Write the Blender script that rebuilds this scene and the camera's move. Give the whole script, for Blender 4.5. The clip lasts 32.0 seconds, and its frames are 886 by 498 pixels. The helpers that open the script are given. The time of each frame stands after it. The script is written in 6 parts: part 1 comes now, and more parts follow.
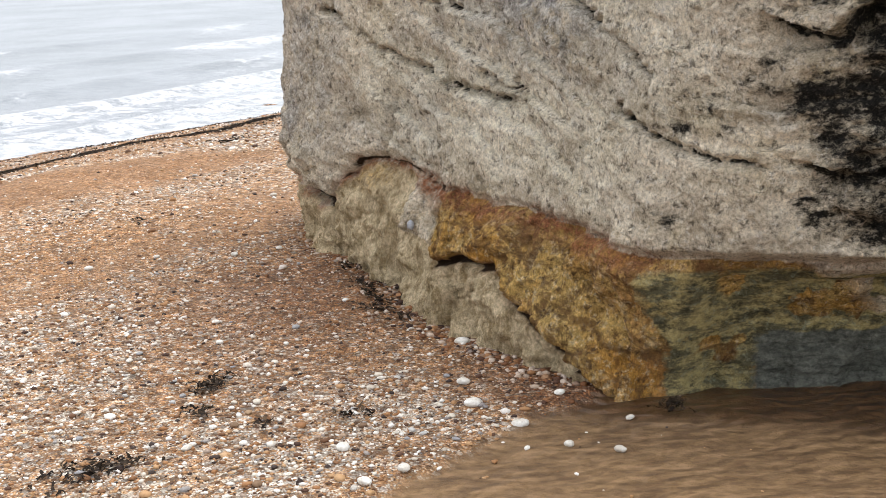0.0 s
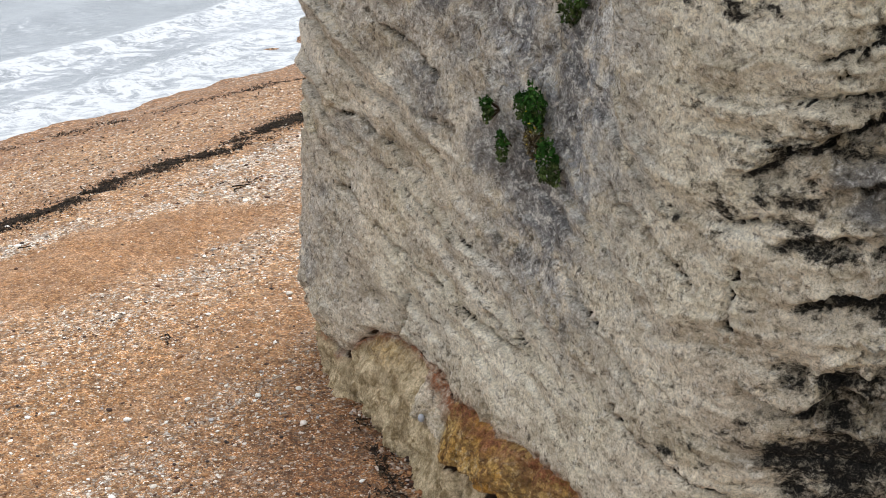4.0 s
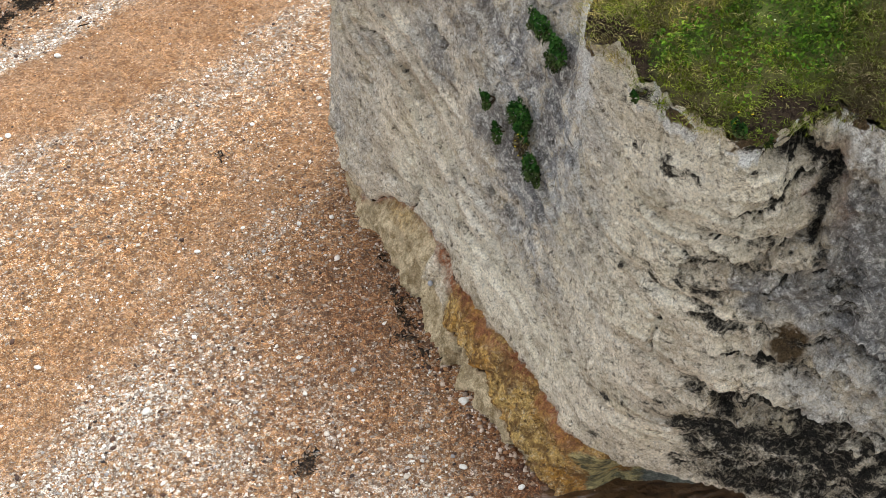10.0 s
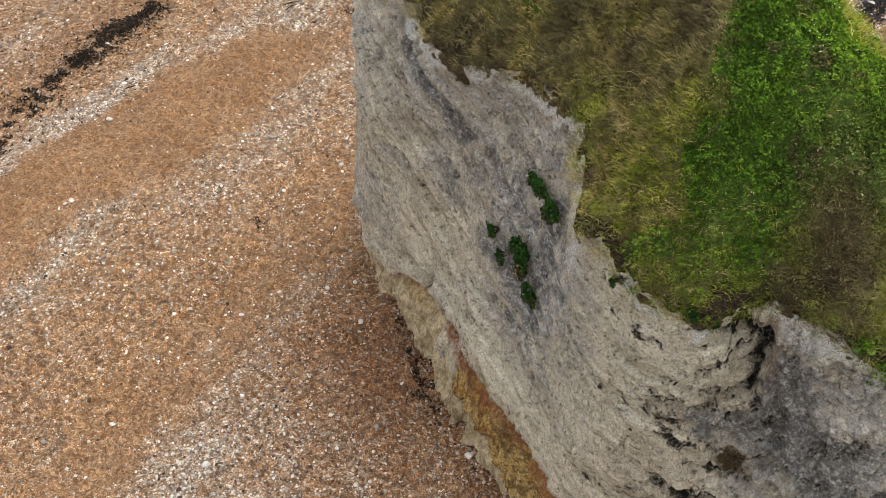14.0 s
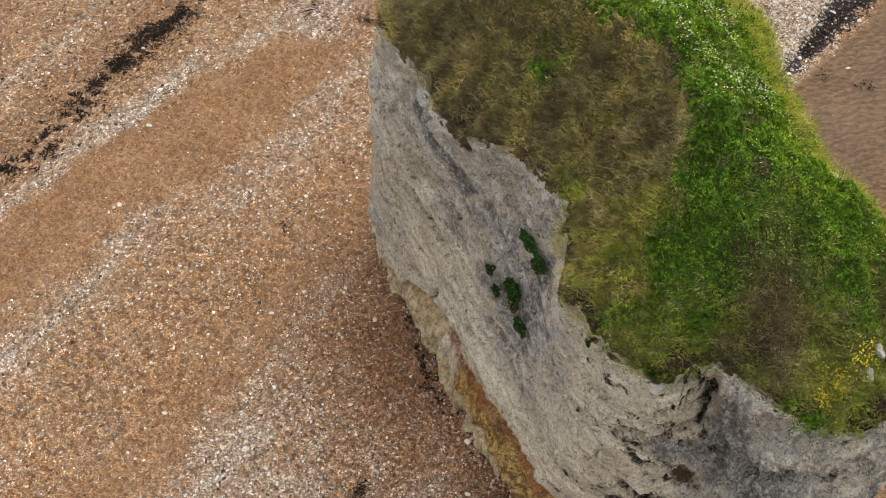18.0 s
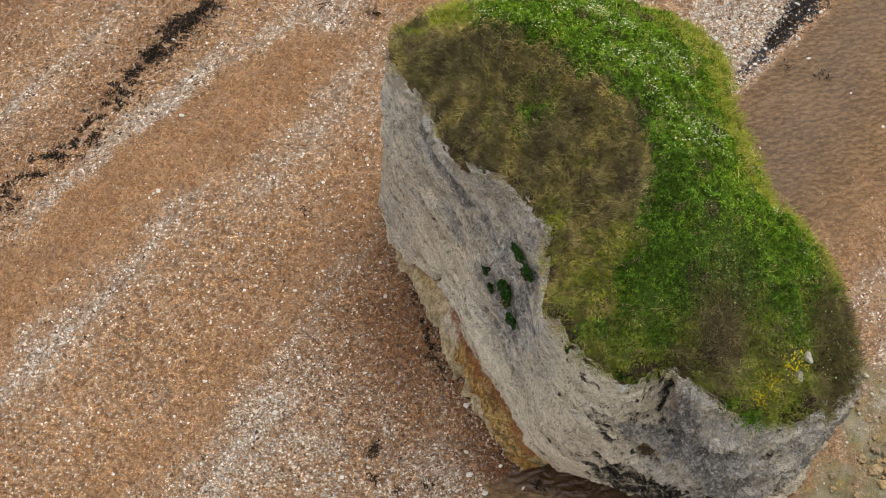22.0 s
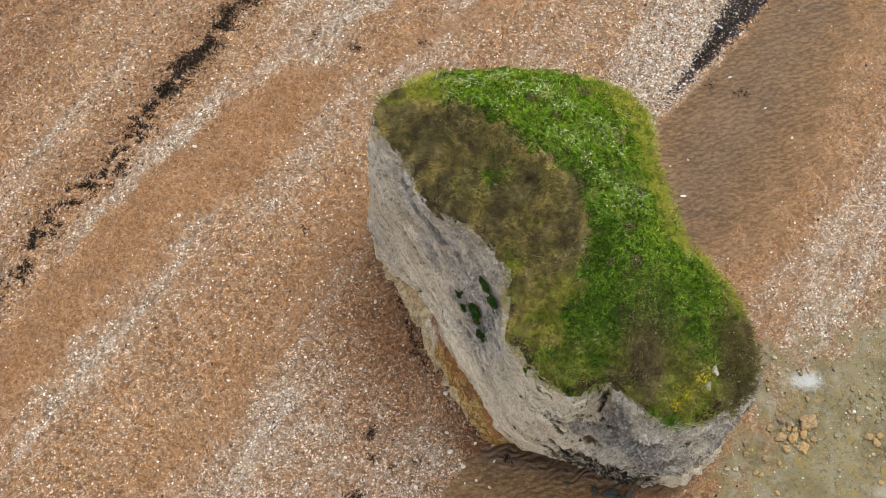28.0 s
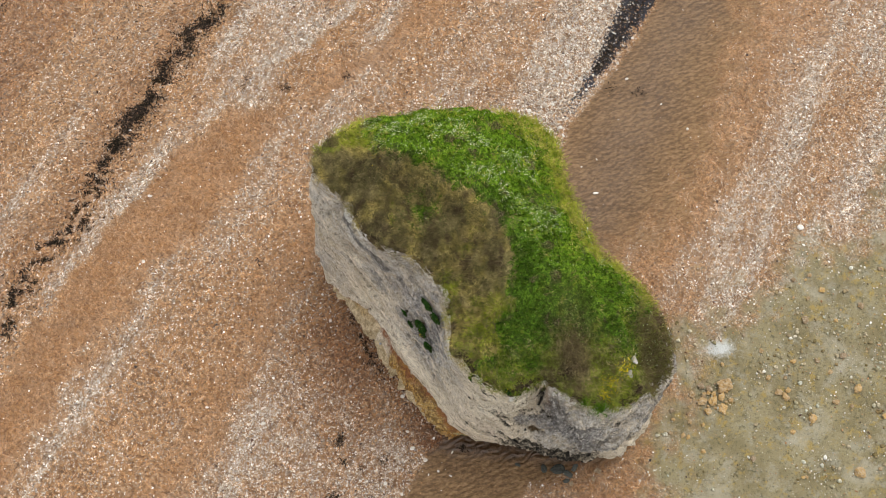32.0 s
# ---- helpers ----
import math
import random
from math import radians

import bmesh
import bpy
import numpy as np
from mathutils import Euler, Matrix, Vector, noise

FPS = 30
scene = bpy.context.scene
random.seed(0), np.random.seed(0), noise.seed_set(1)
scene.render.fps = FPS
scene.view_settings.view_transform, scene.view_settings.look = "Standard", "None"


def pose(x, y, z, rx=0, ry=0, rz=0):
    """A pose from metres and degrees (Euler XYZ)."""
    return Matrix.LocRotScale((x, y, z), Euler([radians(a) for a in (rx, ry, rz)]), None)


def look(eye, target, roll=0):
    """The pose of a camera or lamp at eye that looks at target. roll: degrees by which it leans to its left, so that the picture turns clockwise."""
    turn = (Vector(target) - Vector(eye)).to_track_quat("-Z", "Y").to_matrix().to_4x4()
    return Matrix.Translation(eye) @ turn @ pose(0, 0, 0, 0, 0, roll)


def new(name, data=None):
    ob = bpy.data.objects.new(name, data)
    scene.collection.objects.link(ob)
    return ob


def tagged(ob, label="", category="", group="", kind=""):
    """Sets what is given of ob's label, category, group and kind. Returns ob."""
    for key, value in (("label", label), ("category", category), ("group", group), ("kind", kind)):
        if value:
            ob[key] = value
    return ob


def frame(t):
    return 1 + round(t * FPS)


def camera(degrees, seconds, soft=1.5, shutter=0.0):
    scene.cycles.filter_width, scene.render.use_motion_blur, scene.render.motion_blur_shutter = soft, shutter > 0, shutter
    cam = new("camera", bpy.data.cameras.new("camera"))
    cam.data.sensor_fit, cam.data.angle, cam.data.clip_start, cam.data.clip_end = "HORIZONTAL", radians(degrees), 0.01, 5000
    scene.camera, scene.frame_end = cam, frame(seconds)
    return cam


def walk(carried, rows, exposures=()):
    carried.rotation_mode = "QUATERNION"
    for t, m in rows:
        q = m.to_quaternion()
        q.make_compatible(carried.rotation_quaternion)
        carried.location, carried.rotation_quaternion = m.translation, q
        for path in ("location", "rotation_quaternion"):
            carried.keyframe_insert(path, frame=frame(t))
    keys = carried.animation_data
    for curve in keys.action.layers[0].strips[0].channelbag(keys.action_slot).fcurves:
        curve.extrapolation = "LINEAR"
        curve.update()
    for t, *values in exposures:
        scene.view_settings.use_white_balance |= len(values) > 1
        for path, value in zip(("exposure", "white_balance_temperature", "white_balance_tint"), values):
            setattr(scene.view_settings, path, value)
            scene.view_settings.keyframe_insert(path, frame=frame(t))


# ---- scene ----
cam = camera(34.92, 32.0, soft=0.6)
# seconds, eye, heading, pitch and lean in degrees
PATH = [
    (0, (-1.034, -29.575, 8.020), 0.673, -12.825, -2.443),
    (0.5, (-0.992, -29.570, 9.039), 0.743, -12.817, -2.420),
    (1, (-0.991, -29.562, 10.244), 0.755, -12.784, -2.297),
    (1.5, (-1.063, -29.614, 11.551), 0.692, -13.068, -2.332),
    (2, (-1.029, -29.654, 12.717), 0.783, -13.996, -2.256),
    (2.5, (-1.027, -29.724, 13.930), 0.763, -15.473, -1.996),
    (3, (-1.113, -29.875, 15.221), 0.596, -17.134, -1.788),
    (3.5, (-1.122, -29.912, 16.559), 0.548, -19.109, -1.752),
    (4, (-1.112, -29.978, 17.732), 0.580, -20.835, -1.687),
    (4.5, (-1.080, -30.019, 19.109), 0.648, -22.895, -1.839),
    (6.5, (-0.693, -30.210, 23.641), 1.561, -29.752, -1.824),
    (7, (-0.601, -30.289, 24.903), 1.651, -31.617, -1.797),
    (7.5, (-0.567, -30.393, 26.204), 1.635, -33.512, -1.683),
    (8, (-0.587, -30.548, 27.574), 1.605, -35.511, -1.681),
    (8.5, (-0.562, -30.579, 28.961), 1.619, -37.578, -1.730),
    (9, (-0.607, -30.610, 30.363), 1.557, -39.663, -1.588),
    (9.5, (-0.710, -30.632, 31.712), 1.501, -41.694, -1.442),
    (10, (-0.761, -30.590, 33.031), 1.625, -43.726, -1.471),
    (10.5, (-0.816, -30.572, 34.318), 1.759, -45.209, -1.597),
    (11, (-0.785, -30.582, 35.618), 1.901, -45.915, -1.638),
    (11.5, (-0.824, -30.599, 36.972), 1.760, -46.021, -1.517),
    (12, (-0.942, -30.666, 38.379), 1.525, -46.211, -1.315),
    (12.5, (-1.052, -30.809, 39.723), 1.434, -46.688, -1.152),
    (13, (-1.239, -30.966, 41.157), 1.226, -47.390, -0.962),
    (13.5, (-1.357, -31.037, 42.489), 1.072, -48.090, -0.859),
    (14, (-1.458, -31.149, 43.820), 0.910, -48.743, -0.610),
    (14.5, (-1.558, -31.168, 45.164), 0.738, -49.496, -0.460),
    (15, (-1.730, -31.201, 46.563), 0.431, -50.278, -0.137),
    (15.5, (-1.765, -31.230, 47.912), 0.430, -51.033, -0.073),
    (17.5, (-1.879, -31.333, 53.139), 0.475, -53.847, 0.024),
    (18, (-1.914, -31.325, 54.485), 0.426, -54.584, 0.086),
    (18.5, (-1.990, -31.341, 55.794), 0.342, -55.290, 0.183),
    (19, (-2.034, -31.369, 57.118), 0.416, -55.992, 0.072),
    (19.5, (-2.063, -31.374, 58.490), 0.363, -56.687, 0.105),
    (20, (-2.095, -31.414, 59.862), 0.251, -57.373, 0.250),
    (20.5, (-2.107, -31.439, 61.226), 0.206, -58.048, 0.271),
    (21, (-2.152, -31.456, 62.532), 0.099, -58.680, 0.408),
    (21.5, (-2.146, -31.413, 63.931), 0.153, -59.375, 0.293),
    (22, (-2.175, -31.384, 65.244), 0.156, -60.007, 0.266),
    (22.5, (-2.175, -31.359, 66.586), 0.160, -60.693, 0.314),
    (23, (-2.186, -31.376, 67.902), 0.085, -61.322, 0.423),
    (23.5, (-2.208, -31.381, 69.245), 0.055, -61.972, 0.465),
    (24, (-2.308, -31.377, 70.658), -0.171, -62.619, 0.627),
    (24.5, (-2.316, -31.372, 72.008), -0.190, -63.252, 0.642),
    (25, (-2.402, -31.247, 73.393), -0.290, -63.949, 0.590),
    (25.5, (-2.413, -31.254, 74.723), -0.501, -64.506, 0.622),
    (27.5, (-2.519, -31.151, 80.086), -2.449, -64.985, 0.909),
    (28, (-2.561, -31.133, 81.396), -2.455, -64.932, 0.869),
    (28.5, (-2.549, -31.175, 82.686), -2.367, -64.865, 0.771),
    (29, (-2.567, -31.139, 84.133), -2.779, -64.934, 0.751),
    (29.5, (-2.563, -31.085, 85.449), -3.691, -65.373, 0.704),
    (30, (-2.498, -31.022, 86.814), -4.639, -66.116, 0.559),
    (30.5, (-2.470, -31.052, 88.091), -5.644, -66.697, 0.470),
    (31, (-2.485, -30.988, 89.455), -6.681, -67.052, 0.451),
    (31.5, (-2.483, -31.055, 90.696), -7.606, -67.031, 0.308),
    (32, (-2.480, -31.023, 92.079), -8.451, -67.038, 0.064),
]
walk(cam, [(t, pose(*eye, 90 + pitch, 0, heading) @ pose(0, 0, 0, 0, 0, lean)) for t, eye, heading, pitch, lean in PATH],
     [(0, 0.74, 6250, 10), (2, 0.46, 6150, 10), (4, 0.60, 6150, 9), (7, 0.68, 6100, 9), (9, 0.70, 6100, 8), (12, 0.64, 6100, 8), (13, 0.48, 6200, 8), (14, 0.22, 6350, 9), (15, 0.15, 6450, 9), (19, 0.10, 6500, 10), (25, 0.02, 6500, 10), (28, 0.20, 6500, 10), (32, 0.24, 6500, 10)])

# ---- world, sun, exposure ----
world = bpy.data.worlds.new("overcast_sky")
scene.world = world
world.use_nodes = True
wn = world.node_tree.nodes
sky = wn.new("ShaderNodeTexSky")
sky.sky_type, sky.sun_disc = "NISHITA", False
sky.sun_elevation, sky.sun_rotation = radians(58), radians(70)
sky.air_density, sky.dust_density, sky.ozone_density = 1.0, 4.0, 1.0
soften = wn.new("ShaderNodeMix")
soften.data_type = "RGBA"
soften.inputs["Factor"].default_value = 0.85
soften.inputs["B"].default_value = (11.3, 11.4, 11.6, 1.0)
world.node_tree.links.new(sky.outputs["Color"], soften.inputs["A"])
world.node_tree.links.new(soften.outputs["Result"], wn["Background"].inputs["Color"])
wn["Background"].inputs["Strength"].default_value = 0.098

sun = new("sun", bpy.data.lights.new("sun", "SUN"))
sun.data.energy, sun.data.angle, sun.data.color = 1.4, radians(26), (1.0, 0.96, 0.9)
sun.matrix_world = look((14, 10, 52), (0, 0, 0))
scene.view_settings.exposure = 0.0

# ---- numeric helpers ----
RNG = np.random.default_rng(7)
TABLE = RNG.random(4096)
MIX = RNG.permutation(4096)


def vnoise(p):
    """Smooth value noise of an (n, 3) array, in -1 to 1."""
    p = np.asarray(p, float)
    i = np.floor(p).astype(np.int64)
    f = p - i
    f = f * f * f * (f * (f * 6 - 15) + 10)
    ix = [MIX[(i[:, 0] + k) & 4095] for k in (0, 1)]
    out = np.zeros(len(p))
    for a in (0, 1):
        wa = f[:, 0] if a else 1 - f[:, 0]
        for b in (0, 1):
            iab = MIX[(ix[a] + i[:, 1] + b) & 4095]
            wb = f[:, 1] if b else 1 - f[:, 1]
            for c in (0, 1):
                wc = f[:, 2] if c else 1 - f[:, 2]
                out += wa * wb * wc * TABLE[MIX[(iab + i[:, 2] + c) & 4095]]
    return out * 2 - 1


def fbm(p, octaves=4, gain=0.5):
    total, amp, norm = 0.0, 1.0, 0.0
    p = np.asarray(p, float)
    for k in range(octaves):
        total = total + amp * vnoise(p * 2.03 ** k + 17.3 * k)
        norm += amp
        amp *= gain
    return total / norm


def smooth(a, b, x):
    t = np.clip((x - a) / (b - a), 0, 1)
    return t * t * (3 - 2 * t)


def mesh_from(name, verts, faces, attributes=(), shade=True):
    """A mesh from arrays: (n, 3) places and (m, 3 or 4) corners, with float attributes by vertex."""
    me = bpy.data.meshes.new(name)
    verts, faces = np.asarray(verts, np.float32), np.asarray(faces, np.int32)
    m, k = faces.shape
    me.vertices.add(len(verts))
    me.vertices.foreach_set("co", verts.ravel())
    me.loops.add(m * k)
    me.loops.foreach_set("vertex_index", faces.ravel())
    me.polygons.add(m)
    me.polygons.foreach_set("loop_start", np.arange(0, m * k, k, dtype=np.int32))
    me.polygons.foreach_set("use_smooth", np.full(m, shade))
    me.update(calc_edges=True)
    for key, values in attributes:
        me.attributes.new(key, "FLOAT", "POINT").data.foreach_set("value", np.asarray(values, np.float32))
    return me


def grid_faces(rows, cols, wrap=False):
    r, c = np.meshgrid(np.arange(rows - 1), np.arange(cols if wrap else cols - 1), indexing="ij")
    n = (c + 1) % cols
    return np.stack([r * cols + c, r * cols + n, (r + 1) * cols + n, (r + 1) * cols + c], -1).reshape(-1, 4)


def thing(name, label, category, kind="", group="", at=(0, 0, 0)):
    ob = new(name)
    ob.location = at
    ob.empty_display_size = 0.2
    return tagged(ob, label, category, group, kind)


def part_mesh(name, me, material, parent=None, label=""):
    ob = new(name, me)
    me.materials.append(material)
    ob.parent = parent
    return tagged(ob, label)


def part(name, bm, material, parent=None, label="", smooth_faces=True):
    me = bpy.data.meshes.new(name)
    bm.to_mesh(me)
    bm.free()
    for p in me.polygons:
        p.use_smooth = smooth_faces
    return part_mesh(name, me, material, parent, label)


# ---- materials ----
class Mat:
    """A node material written as short calls."""

    def __init__(self, name, roughness=0.85, specular=0.3):
        self.m = bpy.data.materials.new(name)
        self.m.use_nodes = True
        self.t = self.m.node_tree
        self.b = self.t.nodes["Principled BSDF"]
        self.b.inputs["Roughness"].default_value = roughness
        self.b.inputs["Specular IOR Level"].default_value = specular
        self.place = self.t.nodes.new("ShaderNodeNewGeometry")

    def link(self, a, b):
        self.t.links.new(a, b)

    def put(self, socket, value):
        if hasattr(value, "is_output"):
            self.link(value, socket)
        else:
            if socket.type == "RGBA":
                value = (value,) * 3 if isinstance(value, float) else value
                value = (*value, 1.0)[:4]
            socket.default_value = value

    def noise(self, scale, detail=4, rough=0.55, stretch=None, distort=0.0):
        n = self.t.nodes.new("ShaderNodeTexNoise")
        n.inputs["Scale"].default_value, n.inputs["Detail"].default_value = scale, detail
        n.inputs["Roughness"].default_value, n.inputs["Distortion"].default_value = rough, distort
        self.coords(n, stretch)
        return n.outputs["Fac"]

    def along_beds(self, n, along, across):
        """Runs a texture in the rock's own axes: along its beds, across them, and outwards."""
        v = self.t.nodes.new("ShaderNodeCombineXYZ")
        self.link(self.math("MULTIPLY", self.attr("along"), along), v.inputs["X"])
        self.link(self.math("MULTIPLY", self.attr("bed"), across), v.inputs["Y"])
        self.link(v.outputs["Vector"], n.inputs["Vector"])

    def streaks(self, along, across, detail=8, rough=0.7):
        n = self.t.nodes.new("ShaderNodeTexNoise")
        n.inputs["Scale"].default_value, n.inputs["Detail"].default_value, n.inputs["Roughness"].default_value = 1.0, detail, rough
        n.inputs["Distortion"].default_value = 0.12
        self.along_beds(n, along, across)
        return n.outputs["Fac"]

    def coords(self, n, stretch):
        if stretch:
            v = self.t.nodes.new("ShaderNodeMapping")
            v.inputs["Scale"].default_value = stretch[:3]
            if len(stretch) > 3:
                v.inputs["Rotation"].default_value = [radians(a) for a in stretch[3:]]
            self.link(self.place.outputs["Position"], v.inputs["Vector"])
            self.link(v.outputs["Vector"], n.inputs["Vector"])
        else:
            self.link(self.place.outputs["Position"], n.inputs["Vector"])

    def waves(self, length, distort, turn):
        n = self.t.nodes.new("ShaderNodeTexWave")
        n.inputs["Scale"].default_value, n.inputs["Distortion"].default_value = 0.314 / length, distort
        n.inputs["Detail"].default_value, n.inputs["Detail Scale"].default_value = 3.0, 1.3
        self.coords(n, (1, 1, 1, 0, 0, turn))
        return n.outputs["Fac"]

    def cells(self, scale, feature="F1", output="Distance", stretch=None, random=1.0):
        n = self.t.nodes.new("ShaderNodeTexVoronoi")
        n.feature = feature
        n.inputs["Scale"].default_value, n.inputs["Randomness"].default_value = scale, random
        self.coords(n, stretch)
        return n.outputs[output]

    def ramp(self, fac, *stops, ease="LINEAR"):
        n = self.t.nodes.new("ShaderNodeValToRGB")
        n.color_ramp.interpolation = ease
        el = n.color_ramp.elements
        while len(el) < len(stops):
            el.new(0.5)
        for e, (p, c) in zip(el, stops):
            e.position, e.color = p, (c, c, c, 1) if isinstance(c, (int, float)) else (*c, 1)
        self.link(fac, n.inputs["Fac"])
        return n.outputs["Color"]

    def mix(self, fac, a, b, mode="MIX"):
        n = self.t.nodes.new("ShaderNodeMix")
        n.data_type, n.blend_type = "RGBA", mode
        self.put(n.inputs["Factor"], fac)
        self.put(n.inputs["A"], a)
        self.put(n.inputs["B"], b)
        return n.outputs["Result"]

    def math(self, op, a, b=0.0, c=0.0):
        n = self.t.nodes.new("ShaderNodeMath")
        n.operation = op
        for s, v in zip(n.inputs, (a, b, c)):
            self.put(s, v)
        return n.outputs["Value"]

    def attr(self, name):
        n = self.t.nodes.new("ShaderNodeAttribute")
        n.attribute_name = name
        return n.outputs["Fac"]

    def edge(self, name, grain, rag=0.5, sharp=0.12):
        """A mask whose border is broken up by a noise."""
        v = self.math("ADD", self.attr(name), self.math("MULTIPLY", self.math("SUBTRACT", grain, 0.5), rag))
        return self.ramp(v, (0.5 - sharp, 0), (0.5 + sharp, 1))

    def island(self):
        return self.place.outputs["Random Per Island"]

    def each(self):
        return self.t.nodes.new("ShaderNodeObjectInfo").outputs["Random"]

    def bump(self, height, strength=0.5, distance=0.02, under=None):
        n = self.t.nodes.new("ShaderNodeBump")
        n.inputs["Strength"].default_value, n.inputs["Distance"].default_value = strength, distance
        self.link(height, n.inputs["Height"])
        if under:
            self.link(under, n.inputs["Normal"])
        self.link(n.outputs["Normal"], self.b.inputs["Normal"])
        return n.outputs["Normal"]

    def done(self, color, rough=None):
        self.put(self.b.inputs["Base Color"], color)
        if rough is not None:
            self.put(self.b.inputs["Roughness"], rough)
        return self.m


def rock_material():
    k = Mat("weathered_limestone", 0.92, 0.12)
    big = k.noise(0.3, 5, 0.6)
    mid = k.streaks(0.35, 1.7)
    fine = k.math("ADD", k.math("MULTIPLY", k.streaks(3.0, 6.5), 0.22), k.math("MULTIPLY", k.noise(5.5, 9, 0.75, distort=0.3), 0.78))
    upright = k.noise(3.4, 9, 0.8, (1, 1, 0.45))
    rag = k.noise(6, 7, 0.78)
    grain = k.noise(24, 5, 0.75)
    pale = k.mix(k.ramp(mid, (0.38, 0), (0.58, 1)), (0.48, 0.395, 0.275), (0.88, 0.77, 0.60))
    pale = k.mix(k.ramp(big, (0.42, 0), (0.58, 0.7)), pale, (0.58, 0.49, 0.37))
    pale = k.mix(k.ramp(k.noise(0.7, 7, 0.68), (0.52, 0), (0.64, 0.6)), pale, (0.58, 0.47, 0.29))
    tone = k.math("ADD", k.attr("zone"), k.math("MULTIPLY", k.math("SUBTRACT", k.noise(1.3, 7, 0.7), 0.5), 1.6))
    pale = k.mix(k.ramp(tone, (0.1, 0), (0.75, 0.75)), pale, k.mix(k.ramp(mid, (0.4, 0), (0.6, 1)), (0.69, 0.605, 0.445), (0.88, 0.80, 0.64)))
    # grey lichen bloom
    grey = k.math("MULTIPLY", k.attr("grey"), k.ramp(k.noise(1.5, 8, 0.75), (0.40, 0.0), (0.54, 0.95)))
    pale = k.mix(grey, pale, k.mix(k.ramp(rag, (0.35, 0), (0.65, 1)), (0.15, 0.15, 0.165), (0.40, 0.395, 0.39)))
    low = k.math("SUBTRACT", k.math("MULTIPLY", k.math("SUBTRACT", k.noise(1.1, 7, 0.72), 0.5), 1.8), k.attr("zone"))
    pale = k.mix(k.ramp(low, (0.14, 0), (0.55, 0.85)), pale, k.mix(k.ramp(rag, (0.38, 0), (0.62, 1)), (0.085, 0.083, 0.088), (0.30, 0.285, 0.27)))
    crag = k.noise(1.9, 8, 0.72, (1, 1, 1.3), 0.8)
    pale = k.mix(k.math("MULTIPLY", k.attr("grey"), k.ramp(crag, (0.53, 0), (0.60, 0.85))), pale, (0.74, 0.70, 0.62))
    pale = k.mix(k.math("MULTIPLY", k.attr("grey"), k.ramp(crag, (0.38, 0.85), (0.45, 0))), pale, (0.05, 0.045, 0.04))
    pale = k.mix(k.ramp(upright, (0.36, 0.3), (0.44, 0)), pale, (0.24, 0.19, 0.13))
    pale = k.mix(k.ramp(fine, (0.395, 0.85), (0.475, 0)), pale, (0.09, 0.072, 0.052))
    pale = k.mix(k.ramp(rag, (0.55, 0), (0.64, 0.6)), pale, (0.84, 0.79, 0.70))
    pale = k.mix(k.ramp(k.noise(0.55, 6, 0.66, (1, 1, 1.6)), (0.38, 0.65), (0.50, 0)), pale, k.mix(1.0, pale, (0.58, 0.54, 0.49), "MULTIPLY"))
    pale = k.mix(k.ramp(grain, (0.34, 0.6), (0.45, 0)), pale, (0.14, 0.11, 0.08))
    pale = k.mix(k.edge("chalk", rag, 0.8), pale, k.mix(k.ramp(grain, (0.38, 0), (0.55, 1)), (0.36, 0.33, 0.29), (0.78, 0.75, 0.69)))
    flake = k.noise(9, 6, 0.82, (1, 1, 0.8), 0.4)
    pale = k.mix(k.ramp(flake, (0.36, 0.55), (0.45, 0)), pale, k.mix(1.0, pale, (0.38, 0.36, 0.35), "MULTIPLY"))
    pale = k.mix(k.ramp(flake, (0.56, 0), (0.66, 0.55)), pale, (0.80, 0.76, 0.69))
    # tan marl at the foot
    tan = k.mix(k.ramp(upright, (0.42, 0), (0.56, 1)), (0.32, 0.235, 0.125), (0.66, 0.53, 0.34))
    tan = k.mix(k.ramp(k.noise(1.6, 6, 0.7), (0.52, 0), (0.64, 0.6)), tan, (0.34, 0.27, 0.16))
    pale = k.mix(k.edge("marl", rag, 0.5), pale, k.mix(k.ramp(grain, (0.34, 0.6), (0.43, 0)), tan, (0.13, 0.09, 0.05)))
    # ochre bed
    och = k.mix(k.ramp(k.noise(0.6, 7, 0.68), (0.42, 0), (0.58, 1)), (0.42, 0.215, 0.045), (0.56, 0.37, 0.125))
    och = k.mix(k.ramp(k.noise(0.9, 8, 0.72), (0.54, 0), (0.62, 0.6)), och, (0.36, 0.17, 0.06))
    och = k.mix(k.ramp(rag, (0.53, 0), (0.62, 0.8)), och, (0.66, 0.54, 0.34))
    och = k.mix(1.0, och, k.ramp(k.noise(15, 5, 0.8, (1, 1, 0.5)), (0.36, 0.55), (0.5, 1.0), (0.64, 1.4)), "MULTIPLY")
    och = k.mix(k.ramp(k.noise(2.3, 7, 0.72), (0.40, 0.8), (0.49, 0)), och, (0.15, 0.085, 0.035))
    och = k.mix(k.ramp(k.noise(1.7, 7, 0.72), (0.56, 0), (0.64, 0.45)), och, (0.58, 0.46, 0.29))
    och = k.mix(k.ramp(k.streaks(0.5, 4.5, 6, 0.65), (0.40, 0.75), (0.48, 0)), och, (0.15, 0.08, 0.03))
    och = k.mix(k.ramp(upright, (0.39, 0.7), (0.48, 0)), och, (0.14, 0.065, 0.025))
    och = k.mix(k.ramp(fine, (0.40, 0.85), (0.48, 0)), och, (0.08, 0.042, 0.02))
    pale = k.mix(k.edge("ochre", rag, 0.6), pale, och)
    pale = k.mix(k.math("MULTIPLY", k.attr("rust"), k.ramp(rag, (0.38, 0.2), (0.54, 1))), pale, k.mix(k.ramp(grain, (0.4, 0), (0.6, 1)), (0.13, 0.045, 0.022), (0.37, 0.15, 0.07)))
